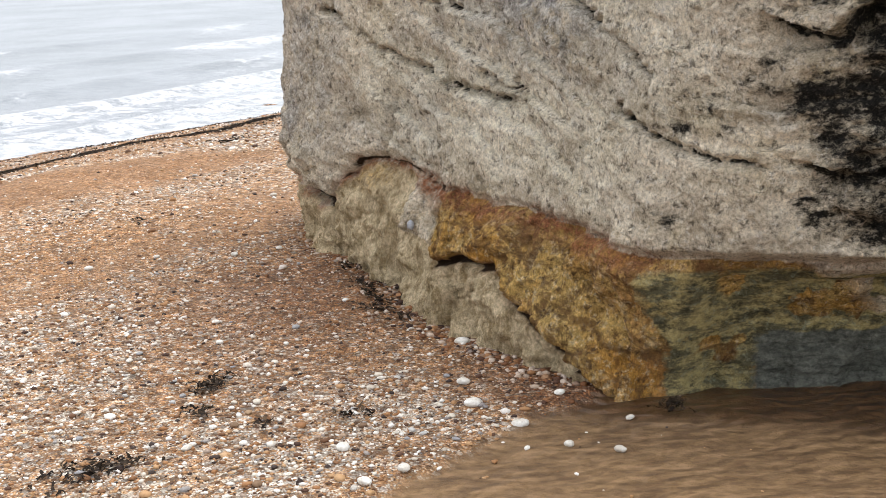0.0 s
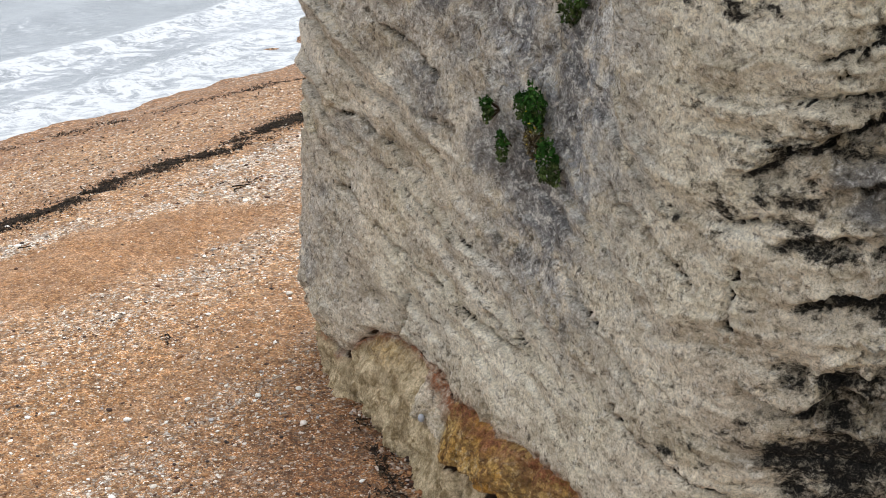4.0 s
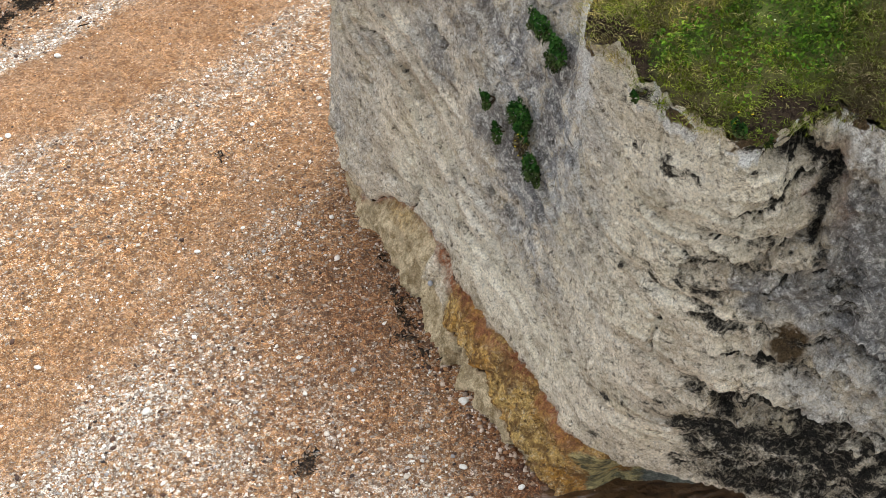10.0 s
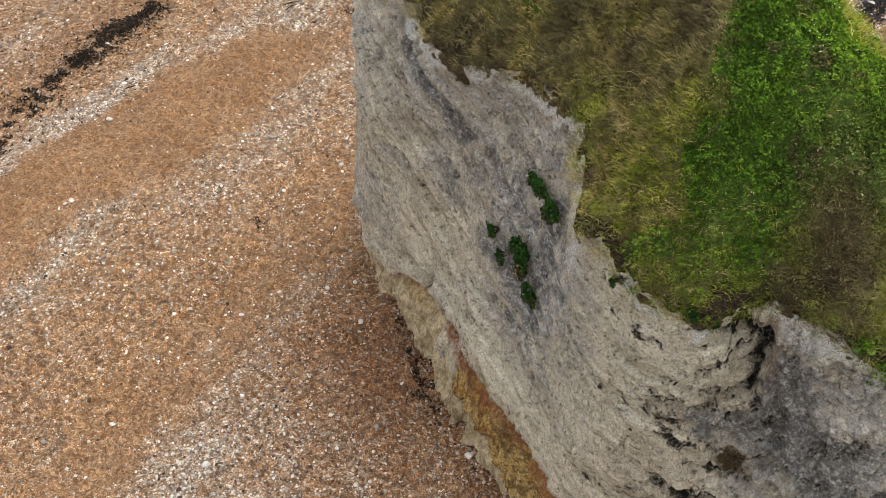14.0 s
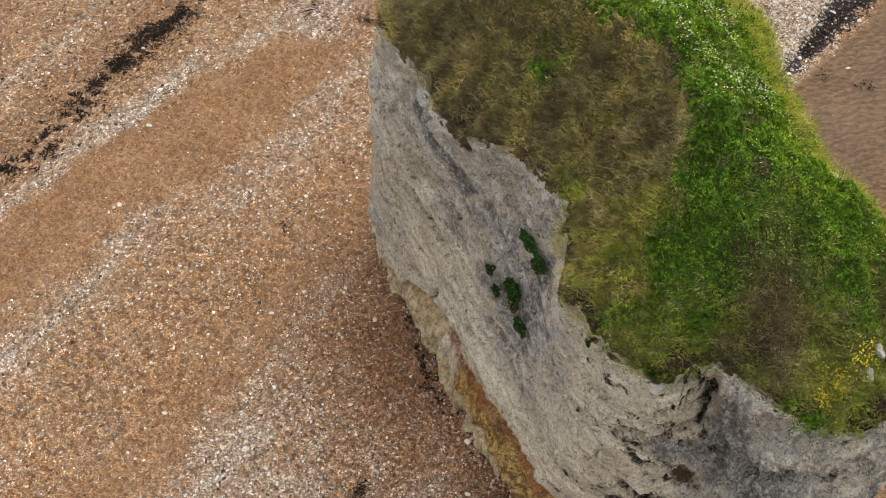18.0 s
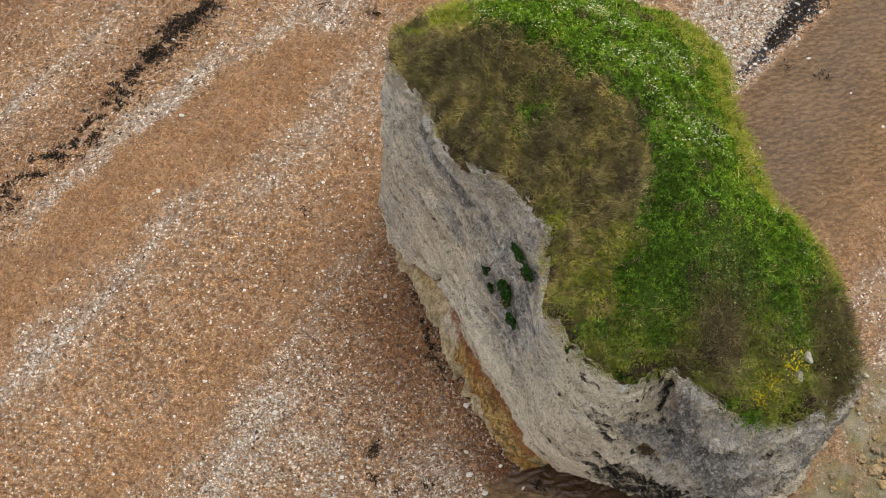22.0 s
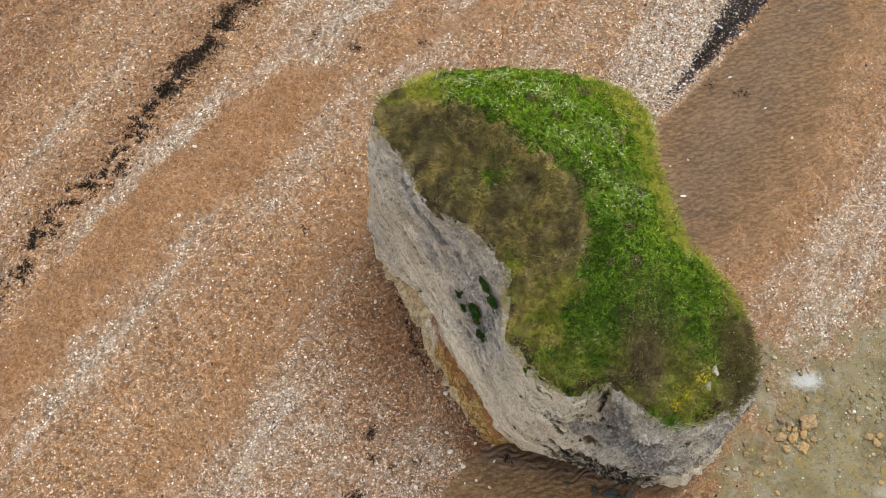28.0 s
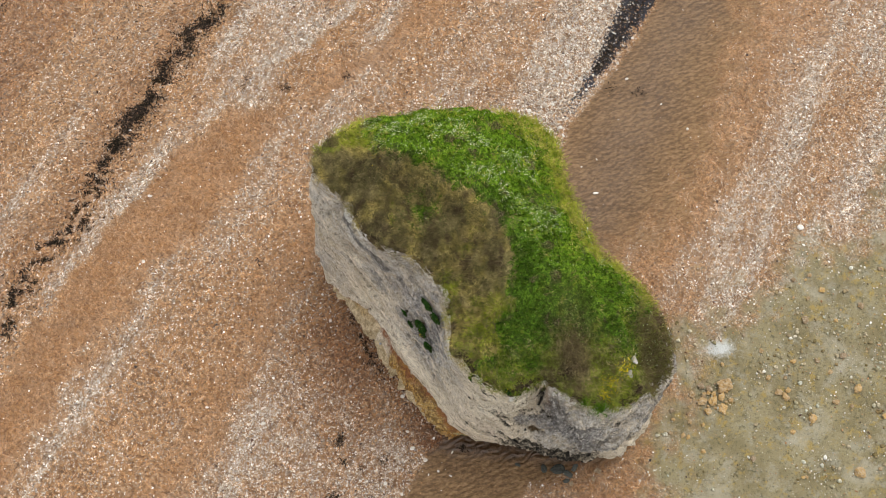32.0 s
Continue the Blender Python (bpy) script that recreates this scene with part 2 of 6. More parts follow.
    olive = k.mix(k.ramp(k.noise(2.2, 7, 0.7, (1, 1, 2.6)), (0.43, 0), (0.57, 1)), (0.13, 0.115, 0.065), (0.45, 0.36, 0.16))
    olive = k.mix(k.ramp(rag, (0.52, 0), (0.64, 0.6)), olive, (0.34, 0.35, 0.24))
    olive = k.mix(k.ramp(k.noise(2.8, 8, 0.75, (1, 1, 1.7)), (0.38, 0.85), (0.48, 0)), olive, (0.04, 0.038, 0.026))
    pale = k.mix(k.edge("olive", rag, 0.6), pale, olive)
    pale = k.mix(k.edge("slab", rag, 0.3), pale, k.mix(k.ramp(k.noise(3, 6, 0.7, (1, 1, 3)), (0.4, 0), (0.6, 1)), (0.095, 0.098, 0.082), (0.20, 0.20, 0.165)))
    pale = k.mix(k.edge("moss", rag, 0.7), pale, k.mix(k.ramp(grain, (0.4, 0), (0.6, 1)), (0.05, 0.035, 0.018), (0.13, 0.085, 0.045)))
    grit = k.noise(15, 5, 0.8)
    pale = k.mix(1.0, pale, k.ramp(grit, (0.34, 0.60), (0.5, 1.0), (0.66, 1.32)), "MULTIPLY")
    # thin cracks along the beds
    lines = k.math("ABSOLUTE", k.math("SUBTRACT", k.streaks(0.35, 1.0, 6, 0.62), 0.5))
    lines = k.math("MULTIPLY", k.ramp(lines, (0.002, 1), (0.006, 0)), k.ramp(k.noise(0.7, 3), (0.52, 0), (0.57, 1)))
    pale = k.mix(k.math("MULTIPLY", lines, 0.35), pale, (0.05, 0.038, 0.028))
    # black stains, together with the painted shade of ledges, gully and cracks
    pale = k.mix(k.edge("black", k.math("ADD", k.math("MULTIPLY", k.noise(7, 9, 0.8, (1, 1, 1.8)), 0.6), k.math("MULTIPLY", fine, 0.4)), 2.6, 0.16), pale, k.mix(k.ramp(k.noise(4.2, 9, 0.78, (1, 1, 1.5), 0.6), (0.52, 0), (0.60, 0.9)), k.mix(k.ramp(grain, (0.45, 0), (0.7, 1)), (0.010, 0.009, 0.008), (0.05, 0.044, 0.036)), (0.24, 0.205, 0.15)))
    # recess shade along the ochre bed, painted near black
    pale = k.mix(k.edge("crevice_shade", rag, 0.5), pale, (0.035, 0.02, 0.011))
    height = k.math("ADD", k.math("ADD", k.math("MULTIPLY", fine, 0.36), k.math("MULTIPLY", grit, 0.40)), k.math("ADD", k.math("MULTIPLY", grain, 0.30), k.math("MULTIPLY", rag, 0.28)))
    height = k.math("SUBTRACT", height, k.math("MULTIPLY", lines, 0.4))
    k.bump(height, 1.0, 0.15)
    return k.done(pale, k.ramp(fine, (0.3, 0.88), (0.7, 0.98)))


def ground_material():
    k = Mat("shingle_and_sand", 0.85, 0.25)

    def channels(scale):
        n = k.t.nodes.new("ShaderNodeSeparateColor")
        k.link(k.cells(scale, output="Color"), n.inputs["Color"])
        return n.outputs

    small, stone, cobble = channels(24), channels(10.5), channels(5.2)
    dist = k.cells(24)
    orange = k.ramp(small["Red"], (0.0, (0.13, 0.055, 0.024)), (0.2, (0.28, 0.125, 0.044)), (0.5, (0.45, 0.232, 0.096)),
                    (0.78, (0.57, 0.338, 0.155)), (0.88, (0.40, 0.29, 0.20)), (1.0, (0.76, 0.68, 0.55)))
    orange = k.mix(k.math("MULTIPLY", k.attr("fine"), 0.75), orange, k.ramp(small["Red"], (0.0, (0.165, 0.078, 0.033)), (1.0, (0.385, 0.195, 0.083))))
    pale = k.ramp(small["Green"], (0.0, (0.24, 0.13, 0.065)), (0.25, (0.42, 0.25, 0.125)), (0.45, (0.54, 0.42, 0.29)), (0.72, (0.66, 0.60, 0.50)), (0.86, (0.84, 0.81, 0.75)),
                  (1.0, (0.48, 0.45, 0.41)))
    patch = k.ramp(k.noise(1.1, 6, 0.7), (0.42, 0), (0.62, 0.5))
    paleness = k.math("ADD", k.attr("pale"), k.math("MULTIPLY", patch, 0.3))
    col = k.mix(k.ramp(paleness, (0.0, 0.0), (1.0, 0.72)), orange, pale)
    # single larger stones, white, tan, grey or dark
    tone = k.ramp(stone["Green"], (0, (0.16, 0.085, 0.045)), (0.15, (0.38, 0.21, 0.095)), (0.3, (0.42, 0.37, 0.32)), (0.42, (0.60, 0.53, 0.43)), (1, (0.74, 0.69, 0.60)))
    some = k.math("GREATER_THAN", stone["Red"], k.math("ADD", k.math("SUBTRACT", 0.93, k.math("MULTIPLY", paleness, 0.5)), k.math("MULTIPLY", k.attr("fine"), 0.3)))
    col = k.mix(k.math("MULTIPLY", some, 0.85), col, tone)
    tone2 = k.ramp(cobble["Green"], (0, (0.12, 0.075, 0.05)), (0.15, (0.38, 0.34, 0.31)), (0.35, (0.62, 0.55, 0.45)), (1, (0.86, 0.84, 0.8)))
    some2 = k.math("GREATER_THAN", cobble["Red"], k.math("ADD", k.math("SUBTRACT", 0.99, k.math("MULTIPLY", k.attr("pale"), 0.13)), k.attr("fine")))
    some2 = k.math("MULTIPLY", some2, k.ramp(k.cells(5.2), (0.40, 1), (0.46, 0)))
    col = k.mix(k.math("MULTIPLY", some2, 0.9), col, tone2)
    coarse = k.math("SUBTRACT", 1.0, k.math("MULTIPLY", k.attr("fine"), 0.5))
    col = k.mix(coarse, col, k.ramp(stone["Blue"], (0.0, 0.48), (0.4, 0.96), (0.8, 1.14), (1.0, 1.5)), "MULTIPLY")
    col = k.mix(coarse, col, k.ramp(cobble["Blue"], (0.0, 0.58), (0.5, 1.0), (1.0, 1.34)), "MULTIPLY")
    col = k.mix(coarse, col, k.ramp(k.noise(3.0, 5, 0.75), (0.34, 0.72), (0.5, 1.0), (0.66, 1.22)), "MULTIPLY")
    col = k.mix(1.0, col, k.ramp(k.noise(0.45, 6, 0.65), (0.32, 0.88), (0.68, 1.08)), "MULTIPLY")
    col = k.mix(k.math("MULTIPLY", k.ramp(dist, (0.36, 0), (0.75, 0.65)), coarse), col, (0.10, 0.043, 0.016))
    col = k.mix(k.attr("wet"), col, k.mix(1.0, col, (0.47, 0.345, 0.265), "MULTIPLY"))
    col = k.mix(k.math("GREATER_THAN", k.attr("dark"), k.math("ADD", k.math("MULTIPLY", stone["Blue"], 0.95), 0.12)), col, k.mix(small["Green"], (0.014, 0.014, 0.018), (0.06, 0.06, 0.07)))
    # sand
    sand = k.mix(k.ramp(k.noise(0.4, 4, 0.6), (0.35, 0), (0.65, 1)), (0.175, 0.105, 0.047), (0.245, 0.150, 0.068))
    sand = k.mix(k.ramp(k.noise(55, 3, 0.7), (0.4, 0.3), (0.6, 0)), sand, (0.14, 0.08, 0.045))
    sand = k.mix(k.ramp(k.noise(5, 5, 0.65), (0.5, 0), (0.7, 0.35)), sand, (0.30, 0.19, 0.11))
    # ripple shading painted into the sand: dark troughs, lighter crests
    sand = k.mix(k.ramp(k.noise(5.0, 3, 0.6, (0.6, 1.25, 1, 0, 0, -25), 0.3), (0.38, 0.6), (0.50, 0)), sand, (0.10, 0.054, 0.026))
    sand = k.mix(k.ramp(k.noise(5.0, 3, 0.6, (0.6, 1.25, 1, 0, 0, -25), 0.3), (0.52, 0), (0.66, 0.5)), sand, (0.33, 0.205, 0.112))
    sand = k.mix(k.ramp(k.waves(0.42, 9.0, 72), (0.30, 0.5), (0.55, 0)), sand, k.mix(1.0, sand, (0.55, 0.52, 0.48), "MULTIPLY"))
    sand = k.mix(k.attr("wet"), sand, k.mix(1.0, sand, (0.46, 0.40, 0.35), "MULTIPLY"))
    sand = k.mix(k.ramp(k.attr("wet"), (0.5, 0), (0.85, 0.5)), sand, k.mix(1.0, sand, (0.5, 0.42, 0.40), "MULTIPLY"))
    col = k.mix(k.attr("sand"), col, sand)
    # green rock platform
    reef = k.mix(k.ramp(k.noise(0.35, 6, 0.6), (0.38, 0), (0.62, 1)), (0.20, 0.165, 0.085), (0.285, 0.245, 0.14))
    reef = k.mix(k.ramp(k.noise(0.9, 6, 0.65), (0.52, 0), (0.66, 0.6)), reef, (0.31, 0.30, 0.235))
    reef = k.mix(k.ramp(k.noise(1.7, 6, 0.65), (0.53, 0), (0.63, 0.85)), reef, (0.33, 0.24, 0.075))
    reef = k.mix(k.ramp(k.noise(4.5, 5, 0.7), (0.36, 0.75), (0.47, 0)), reef, (0.095, 0.088, 0.05))
    reef = k.mix(k.ramp(k.noise(0.3, 6, 0.7), (0.52, 0), (0.66, 0.8)), reef, (0.38, 0.35, 0.26))
    reef = k.mix(k.ramp(k.noise(3.3, 7, 0.75), (0.58, 0), (0.68, 0.6)), reef, (0.44, 0.41, 0.33))
    reef = k.mix(k.ramp(k.noise(6, 7, 0.75), (0.34, 0.6), (0.42, 0)), reef, (0.06, 0.058, 0.035))
    reef = k.mix(k.math("MULTIPLY", k.edge("bleach", k.noise(3, 7, 0.75), 1.6, 0.3), 0.9), reef, (0.58, 0.60, 0.58))
    col = k.mix(k.attr("reef"), col, reef)
    h1 = k.math("MULTIPLY", k.math("SUBTRACT", 1.0, dist), k.math("SUBTRACT", 1.0, k.attr("sand")))
    h2 = k.math("ADD", k.math("ADD", h1, k.math("MULTIPLY", k.noise(18, 4, 0.6), 0.35)), k.math("MULTIPLY", k.math("MULTIPLY", k.math("ADD", k.waves(0.5, 11.0, 70), k.noise(5.0, 3, 0.6, (0.75, 1.1, 1, 0, 0, -25), 0.3)), 1.3), k.attr("sand")))
    k.bump(h2, 0.9, 0.05)
    k.put(k.b.inputs["Specular IOR Level"], k.math("MULTIPLY_ADD", k.math("MULTIPLY", k.attr("sand"), k.attr("wet")), 0.5, 0.25))
    return k.done(col, k.mix(k.attr("sand"), k.mix(k.attr("wet"), 0.88, 0.65), k.mix(k.attr("wet"), 0.78, 0.32)))


def pebble_material():
    k = Mat("beach_pebble", 0.75, 0.35)
    col = k.ramp(k.island(), (0.0, (0.03, 0.022, 0.02)), (0.12, (0.10, 0.05, 0.03)), (0.32, (0.36, 0.18, 0.075)), (0.52, (0.52, 0.33, 0.17)), (0.62, (0.30, 0.29, 0.29)),
                 (0.68, (0.54, 0.47, 0.38)), (0.8, (0.78, 0.74, 0.67)), (1.0, (0.88, 0.87, 0.84)))
    col = k.mix(k.ramp(k.noise(22, 4, 0.6), (0.35, 0.4), (0.55, 0)), col, k.mix(1.0, col, (0.6, 0.52, 0.42), "MULTIPLY"))
    col = k.mix(k.attr("wet"), col, k.mix(1.0, col, (0.52, 0.38, 0.29), "MULTIPLY"))
    k.bump(k.noise(30, 3), 0.3, 0.01)
    return k.done(col)


def stone_material(name, dark, light, stain):
    k = Mat(name, 0.8, 0.3)
    col = k.mix(k.each(), dark, light)
    col = k.mix(k.ramp(k.noise(6, 5, 0.65), (0.45, 0), (0.7, 0.7)), col, stain)
    col = k.mix(k.ramp(k.noise(25, 4, 0.7), (0.35, 0.4), (0.5, 0)), col, k.mix(1.0, col, (0.5, 0.45, 0.4), "MULTIPLY"))
    k.bump(k.noise(14, 5, 0.65), 0.6, 0.04)
    return k.done(col)


def turf_material():
    k = Mat("turf_soil", 0.95, 0.1)
    col = k.mix(k.ramp(k.noise(2.5, 6, 0.7), (0.35, 0), (0.65, 1)), (0.095, 0.083, 0.034), (0.19, 0.165, 0.066))
    col = k.mix(k.math("MULTIPLY", k.attr("lush"), 0.9), col, k.mix(k.ramp(k.noise(5, 5), (0.4, 0), (0.6, 1)), (0.04, 0.075, 0.012), (0.085, 0.135, 0.022)))
    col = k.mix(k.attr("soil"), col, k.mix(k.ramp(k.noise(9, 6, 0.75), (0.4, 0), (0.6, 1)), (0.016, 0.011, 0.008), (0.058, 0.039, 0.026)))
    k.bump(k.noise(12, 5, 0.7), 1.0, 0.08)
    return k.done(col)


def leaf_material(name, dark, light, tip, tip_from=0.8, gap_shade=0.3, tufted=False):
    k = Mat(name, 0.85, 0.06)
    pick = k.math("ADD", k.math("MULTIPLY", k.island(), 0.4), k.math("MULTIPLY", k.attr("tuft"), 0.6)) if tufted else k.island()
    col = k.ramp(pick, (0.0, dark), (tip_from, light), (1.0, tip))
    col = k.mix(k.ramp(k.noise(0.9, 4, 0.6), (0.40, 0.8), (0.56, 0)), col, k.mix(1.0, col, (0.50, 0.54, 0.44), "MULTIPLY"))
    # shade between clumps, painted into the colour where a noise runs low
    col = k.mix(k.ramp(k.noise(3.2, 4, 0.65), (0.43, gap_shade), (0.52, 0)), col, k.mix(1.0, col, (0.14, 0.18, 0.14), "MULTIPLY"))
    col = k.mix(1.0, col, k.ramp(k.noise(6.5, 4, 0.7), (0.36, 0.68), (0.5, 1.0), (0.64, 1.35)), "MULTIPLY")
    col = k.mix(k.attr("lime"), col, k.mix(1.0, col, (1.6, 1.5, 1.1), "MULTIPLY"))
    col = k.mix(k.attr("brown"), col, k.ramp(pick, (0.0, (0.030, 0.021, 0.013)), (0.6, (0.10, 0.068, 0.038)), (0.85, (0.18, 0.135, 0.075)), (1.0, (0.31, 0.25, 0.15))))
    return k.done(col)


def sea_material():
    k = Mat("sea_water", 0.3, 0.5)
    foam = k.attr("foam")
    lace = k.ramp(k.noise(0.55, 8, 0.72, distort=1.5), (0.40, 0), (0.60, 1))
    fine = k.ramp(k.noise(2.4, 7, 0.75, distort=1.0), (0.40, 0), (0.62, 1))
    web = k.math("ADD", k.math("MULTIPLY", lace, 0.65), k.math("MULTIPLY", fine, 0.35))
    cover = k.math("MULTIPLY", k.math("SUBTRACT", k.math("ADD", foam, web), 0.80), 2.4)
    n = k.t.nodes.new("ShaderNodeClamp")
    k.link(cover, n.inputs["Value"])
    cover = n.outputs["Result"]
    water = k.mix(k.ramp(k.noise(0.08, 6, 0.65), (0.4, 0), (0.62, 1)), (0.15, 0.165, 0.175), (0.22, 0.235, 0.25))
    k.bump(k.noise(1.3, 7, 0.7), 0.6, 0.25)
    return k.done(k.mix(cover, water, (0.47, 0.48, 0.49)), k.mix(cover, 0.35, 0.9))


ROCK, GROUND, PEBBLE, TURF, SEA = rock_material(), ground_material(), pebble_material(), turf_material(), sea_material()
WHITE_STONE = stone_material("pale_chalk_stone", (0.52, 0.48, 0.42), (0.80, 0.78, 0.73), (0.45, 0.38, 0.28))
OCHRE_STONE = stone_material("ochre_stone", (0.24, 0.17, 0.10), (0.46, 0.29, 0.10), (0.46, 0.40, 0.30))
GRASS_GREEN = leaf_material("lush_leaf", (0.042, 0.095, 0.012), (0.12, 0.225, 0.018), (0.18, 0.28, 0.03), gap_shade=0.65)
GRASS_LIME = leaf_material("lime_grass", (0.14, 0.17, 0.020), (0.27, 0.32, 0.04), (0.34, 0.36, 0.09), gap_shade=0.5, tufted=True)
GRASS_DRY = leaf_material("dry_grass", (0.17, 0.14, 0.055), (0.46, 0.38, 0.165), (0.58, 0.50, 0.27), gap_shade=0.5, tufted=True)
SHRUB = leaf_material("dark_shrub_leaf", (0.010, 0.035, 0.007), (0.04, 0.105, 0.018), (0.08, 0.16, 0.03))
PETAL_WHITE = leaf_material("white_flower_head", (0.34, 0.44, 0.14), (0.52, 0.58, 0.30), (0.72, 0.74, 0.56))
PETAL_YELLOW = leaf_material("yellow_flower_head", (0.62, 0.45, 0.01), (0.8, 0.62, 0.02), (0.85, 0.7, 0.1))
WEED = leaf_material("dried_seaweed", (0.012, 0.009, 0.008), (0.042, 0.030, 0.022), (0.11, 0.072, 0.045))

# ---- ground: one sheet, in the shore's own axes ----
SHORE_OUT = np.array((-0.834, 0.552))    # towards the sea
SHORE_ALONG = np.array((0.552, 0.834))   # along the beach


def shore_coords(x, y):
    return x * SHORE_OUT[0] + y * SHORE_OUT[1], x * SHORE_ALONG[0] + y * SHORE_ALONG[1]


SEA_LEVEL = -2.7


def ground_height(x, y):
    s, a = shore_coords(x, y)
    # the beach narrows to the north, and a low spit of shingle stands out of the wash
    near_sea = s + np.interp(a, [20, 31, 40, 60], [-0.3, 0.6, 3.0, 3.0]) * smooth(28, 36, s)
    z = np.interp(near_sea, [-400, -60, -24, -12, -5, 2, 12, 20, 25, 28, 34, 43, 60, 120], [6, 1.0, 0.25, 0.0, 0.0, 0.05, 0.45, 0.55, 0.2, -0.35, -1.2, -2.7, -4.5, -8])
    p = np.stack([x, y, np.zeros_like(x)], -1)
    wob = fbm(p * 0.22, 3) * 0.18 + fbm(p * 0.9 + 40, 3) * 0.05
    spit = 1.15 * np.exp(-((a - 47.0) / 3.6) ** 2 - ((s - 45.2 + 0.25 * (a - 45)) / 1.3) ** 2)
    return z + spit + wob * smooth(300, 100, np.abs(s))


def ground_masks(x, y, z):
    s, a = shore_coords(x, y)
    p = np.stack([x, y, np.zeros_like(x)], -1)
    n1 = fbm(p * np.array((0.25, 0.25, 1)), 4)
    n2 = fbm(p * 1.1 + 9, 4)
    s2 = s + 2.2 * n1 + 0.8 * n2
    # sand behind the stack and along its foot
    lim = np.interp(a, [-30, -9, -5, -3, 0, 12, 17, 21, 27, 34, 60], [-4.0, -3.8, -4.2, -4.6, -4.6, -4.6, -3.6, -2.7, -4.2, -4.8, -5])
    inner = np.interp(a, [-30, -9, -5, 0, 6, 12, 17, 24, 33, 60], [-9.0, -9.2, -11.0, -15.5, -12, -9.0, -12.0, -13.0, -11.0, -11])
    sand = smooth(0.25, -0.25, s + 0.35 * n2 + 0.3 * n1 - lim) * np.where(a < 5, smooth(-0.8, 0.8, s + 1.2 * n2 - inner), smooth(-3.0, 2.6, s + 2.6 * n2 - inner))
    lim2 = np.interp(a, [-8, -2, 0.5, 3, 9, 12, 20, 26, 32, 60], [-19.5, -19.0, -16.8, -16.2, -15.8, -18.6, -23.6, -26.5, -29, -40])
    reef = smooth(3.0, -3.0, s + 4.2 * n2 + 3.4 * n1 - lim2)
    # belts of fine orange grit and of coarse pale stones
    s3 = s + 0.9 * n1 + 0.55 * n2
    fade = 0.75 + 0.5 * fbm(p * 0.15 + 70, 3)
    inner_edge = np.interp(a, [-16, -7.5, 0, 5.5, 11.5, 18, 25], [24.8, 24.0, 23.3, 22.1, 20.4, 18.0, 15.0])
    outer_edge = np.interp(a, [-16, -11, -2, 1, 8, 11, 18], [20.7, 20.3, 20.2, 18.0, 17.1, 17.0, 15.0])
    fine = smooth(0.9, -0.6, s3 + 0.5 * n2 - inner_edge) * smooth(-2.4, 1.4, s3 - outer_edge + 1.2 * n2) * smooth(14, 11, a + 2 * n2)
    fine = np.maximum(fine, 0.8 * np.exp(-((s3 - np.interp(a, [14, 25, 40], [16, 11, 6])) / 1.4) ** 2) * smooth(13, 16, a))
    fine = np.maximum(fine, 0.55 * np.exp(-((s3 - 10.6) / 1.8) ** 2) * smooth(10, 5, a))
    fine = np.maximum(fine, 0.5 * smooth(-5.5, -9, s3) * smooth(-21, -15, s3))
    past = s3 - inner_edge
    pale = 0.95 * smooth(-0.2, 0.4, past) * smooth(2.4, 1.0, past) * np.interp(a, [-16, -6, 0, 8], [0.25, 0.45, 0.8, 1.0])
    pale += 0.7 * smooth(9, 13, a) * smooth(24.5, 22.5, s3) * smooth(17.5, 19.5, s3) * smooth(32, 20, a)
    short = outer_edge - s3
    pale += fade * smooth(-0.9, 1.8, short) * smooth(6.5, 1.5, short + 1.2 * n2) * (0.44 + 0.46 * smooth(3.5, 0.8, short + n2)) * smooth(-24, -12, a)
    pale += 0.28 * np.exp(-((s3 - 31) / 1.6) ** 2) + 0.14 * smooth(-0.1, 0.5, n2) * smooth(22, 10, s3)
    pale += 0.12 * smooth(-7, -13, s3) * (1 - sand) + 0.55 * smooth(10, 5, s3) * smooth(-4, -2, s) * smooth(12, 19, a) + 0.5 * smooth(-3.6, -2.2, s) * smooth(3, 0, s3) * smooth(9, 16, a)
    pale += 0.85 * fade * np.exp(-((s3 - 6.4) / 2.6) ** 2) * smooth(-4.0, -10.5, a + 2.5 * n1 + 1.5 * n2) + 0.4 * smooth(-4.0, -7.0, a + n1) * smooth(4, 0, s3)
    pale += 0.42 * smooth(-11.5, -17, s3 + 2.0 * n2) * smooth(8, 14, a) + 0.5 * np.exp(-((s + 12.6 + 1.2 * n2) / 0.8) ** 2) * smooth(22, 26, a)
    streak = fbm(np.stack([s * 0.55 + 0.25 * n2, a * 0.075, 0 * a + 4], -1), 4, 0.6)
    thin = fbm(np.stack([s * 1.5 + 0.4 * n2, a * 0.16, 0 * a + 9], -1), 3, 0.6)
    pale = pale * (0.35 + 1.05 * smooth(-0.22, 0.25, streak)) * (0.6 + 0.7 * smooth(-0.25, 0.3, thin)) + 0.30 * smooth(0.08, 0.4, thin) * smooth(0.1, 0.35, streak)
    clot = fbm(p * 0.8 + 21, 4, 0.6)
    pale += (0.10 + 0.38 * smooth(-0.1, 0.35, clot)) * smooth(-0.5, -8.5, a + 2.5 * n1) * smooth(11, 4.5, s3 + 1.5 * n2) * smooth(-4.5, -3.0, s)
    bank = np.interp(a, [18, 22, 26, 32, 40], [-1.9, -2.2, -2.8, -3.3, -3.6])
    dark = np.clip(smooth(0.5, -0.3, np.abs(s - bank + 0.5 * n2) - np.interp(a, [20, 26, 30, 32, 40], [0.15, 0.35, 0.7, 1.2, 1.4])) * smooth(19.5, 25, a + 2 * n1), 0, 1)
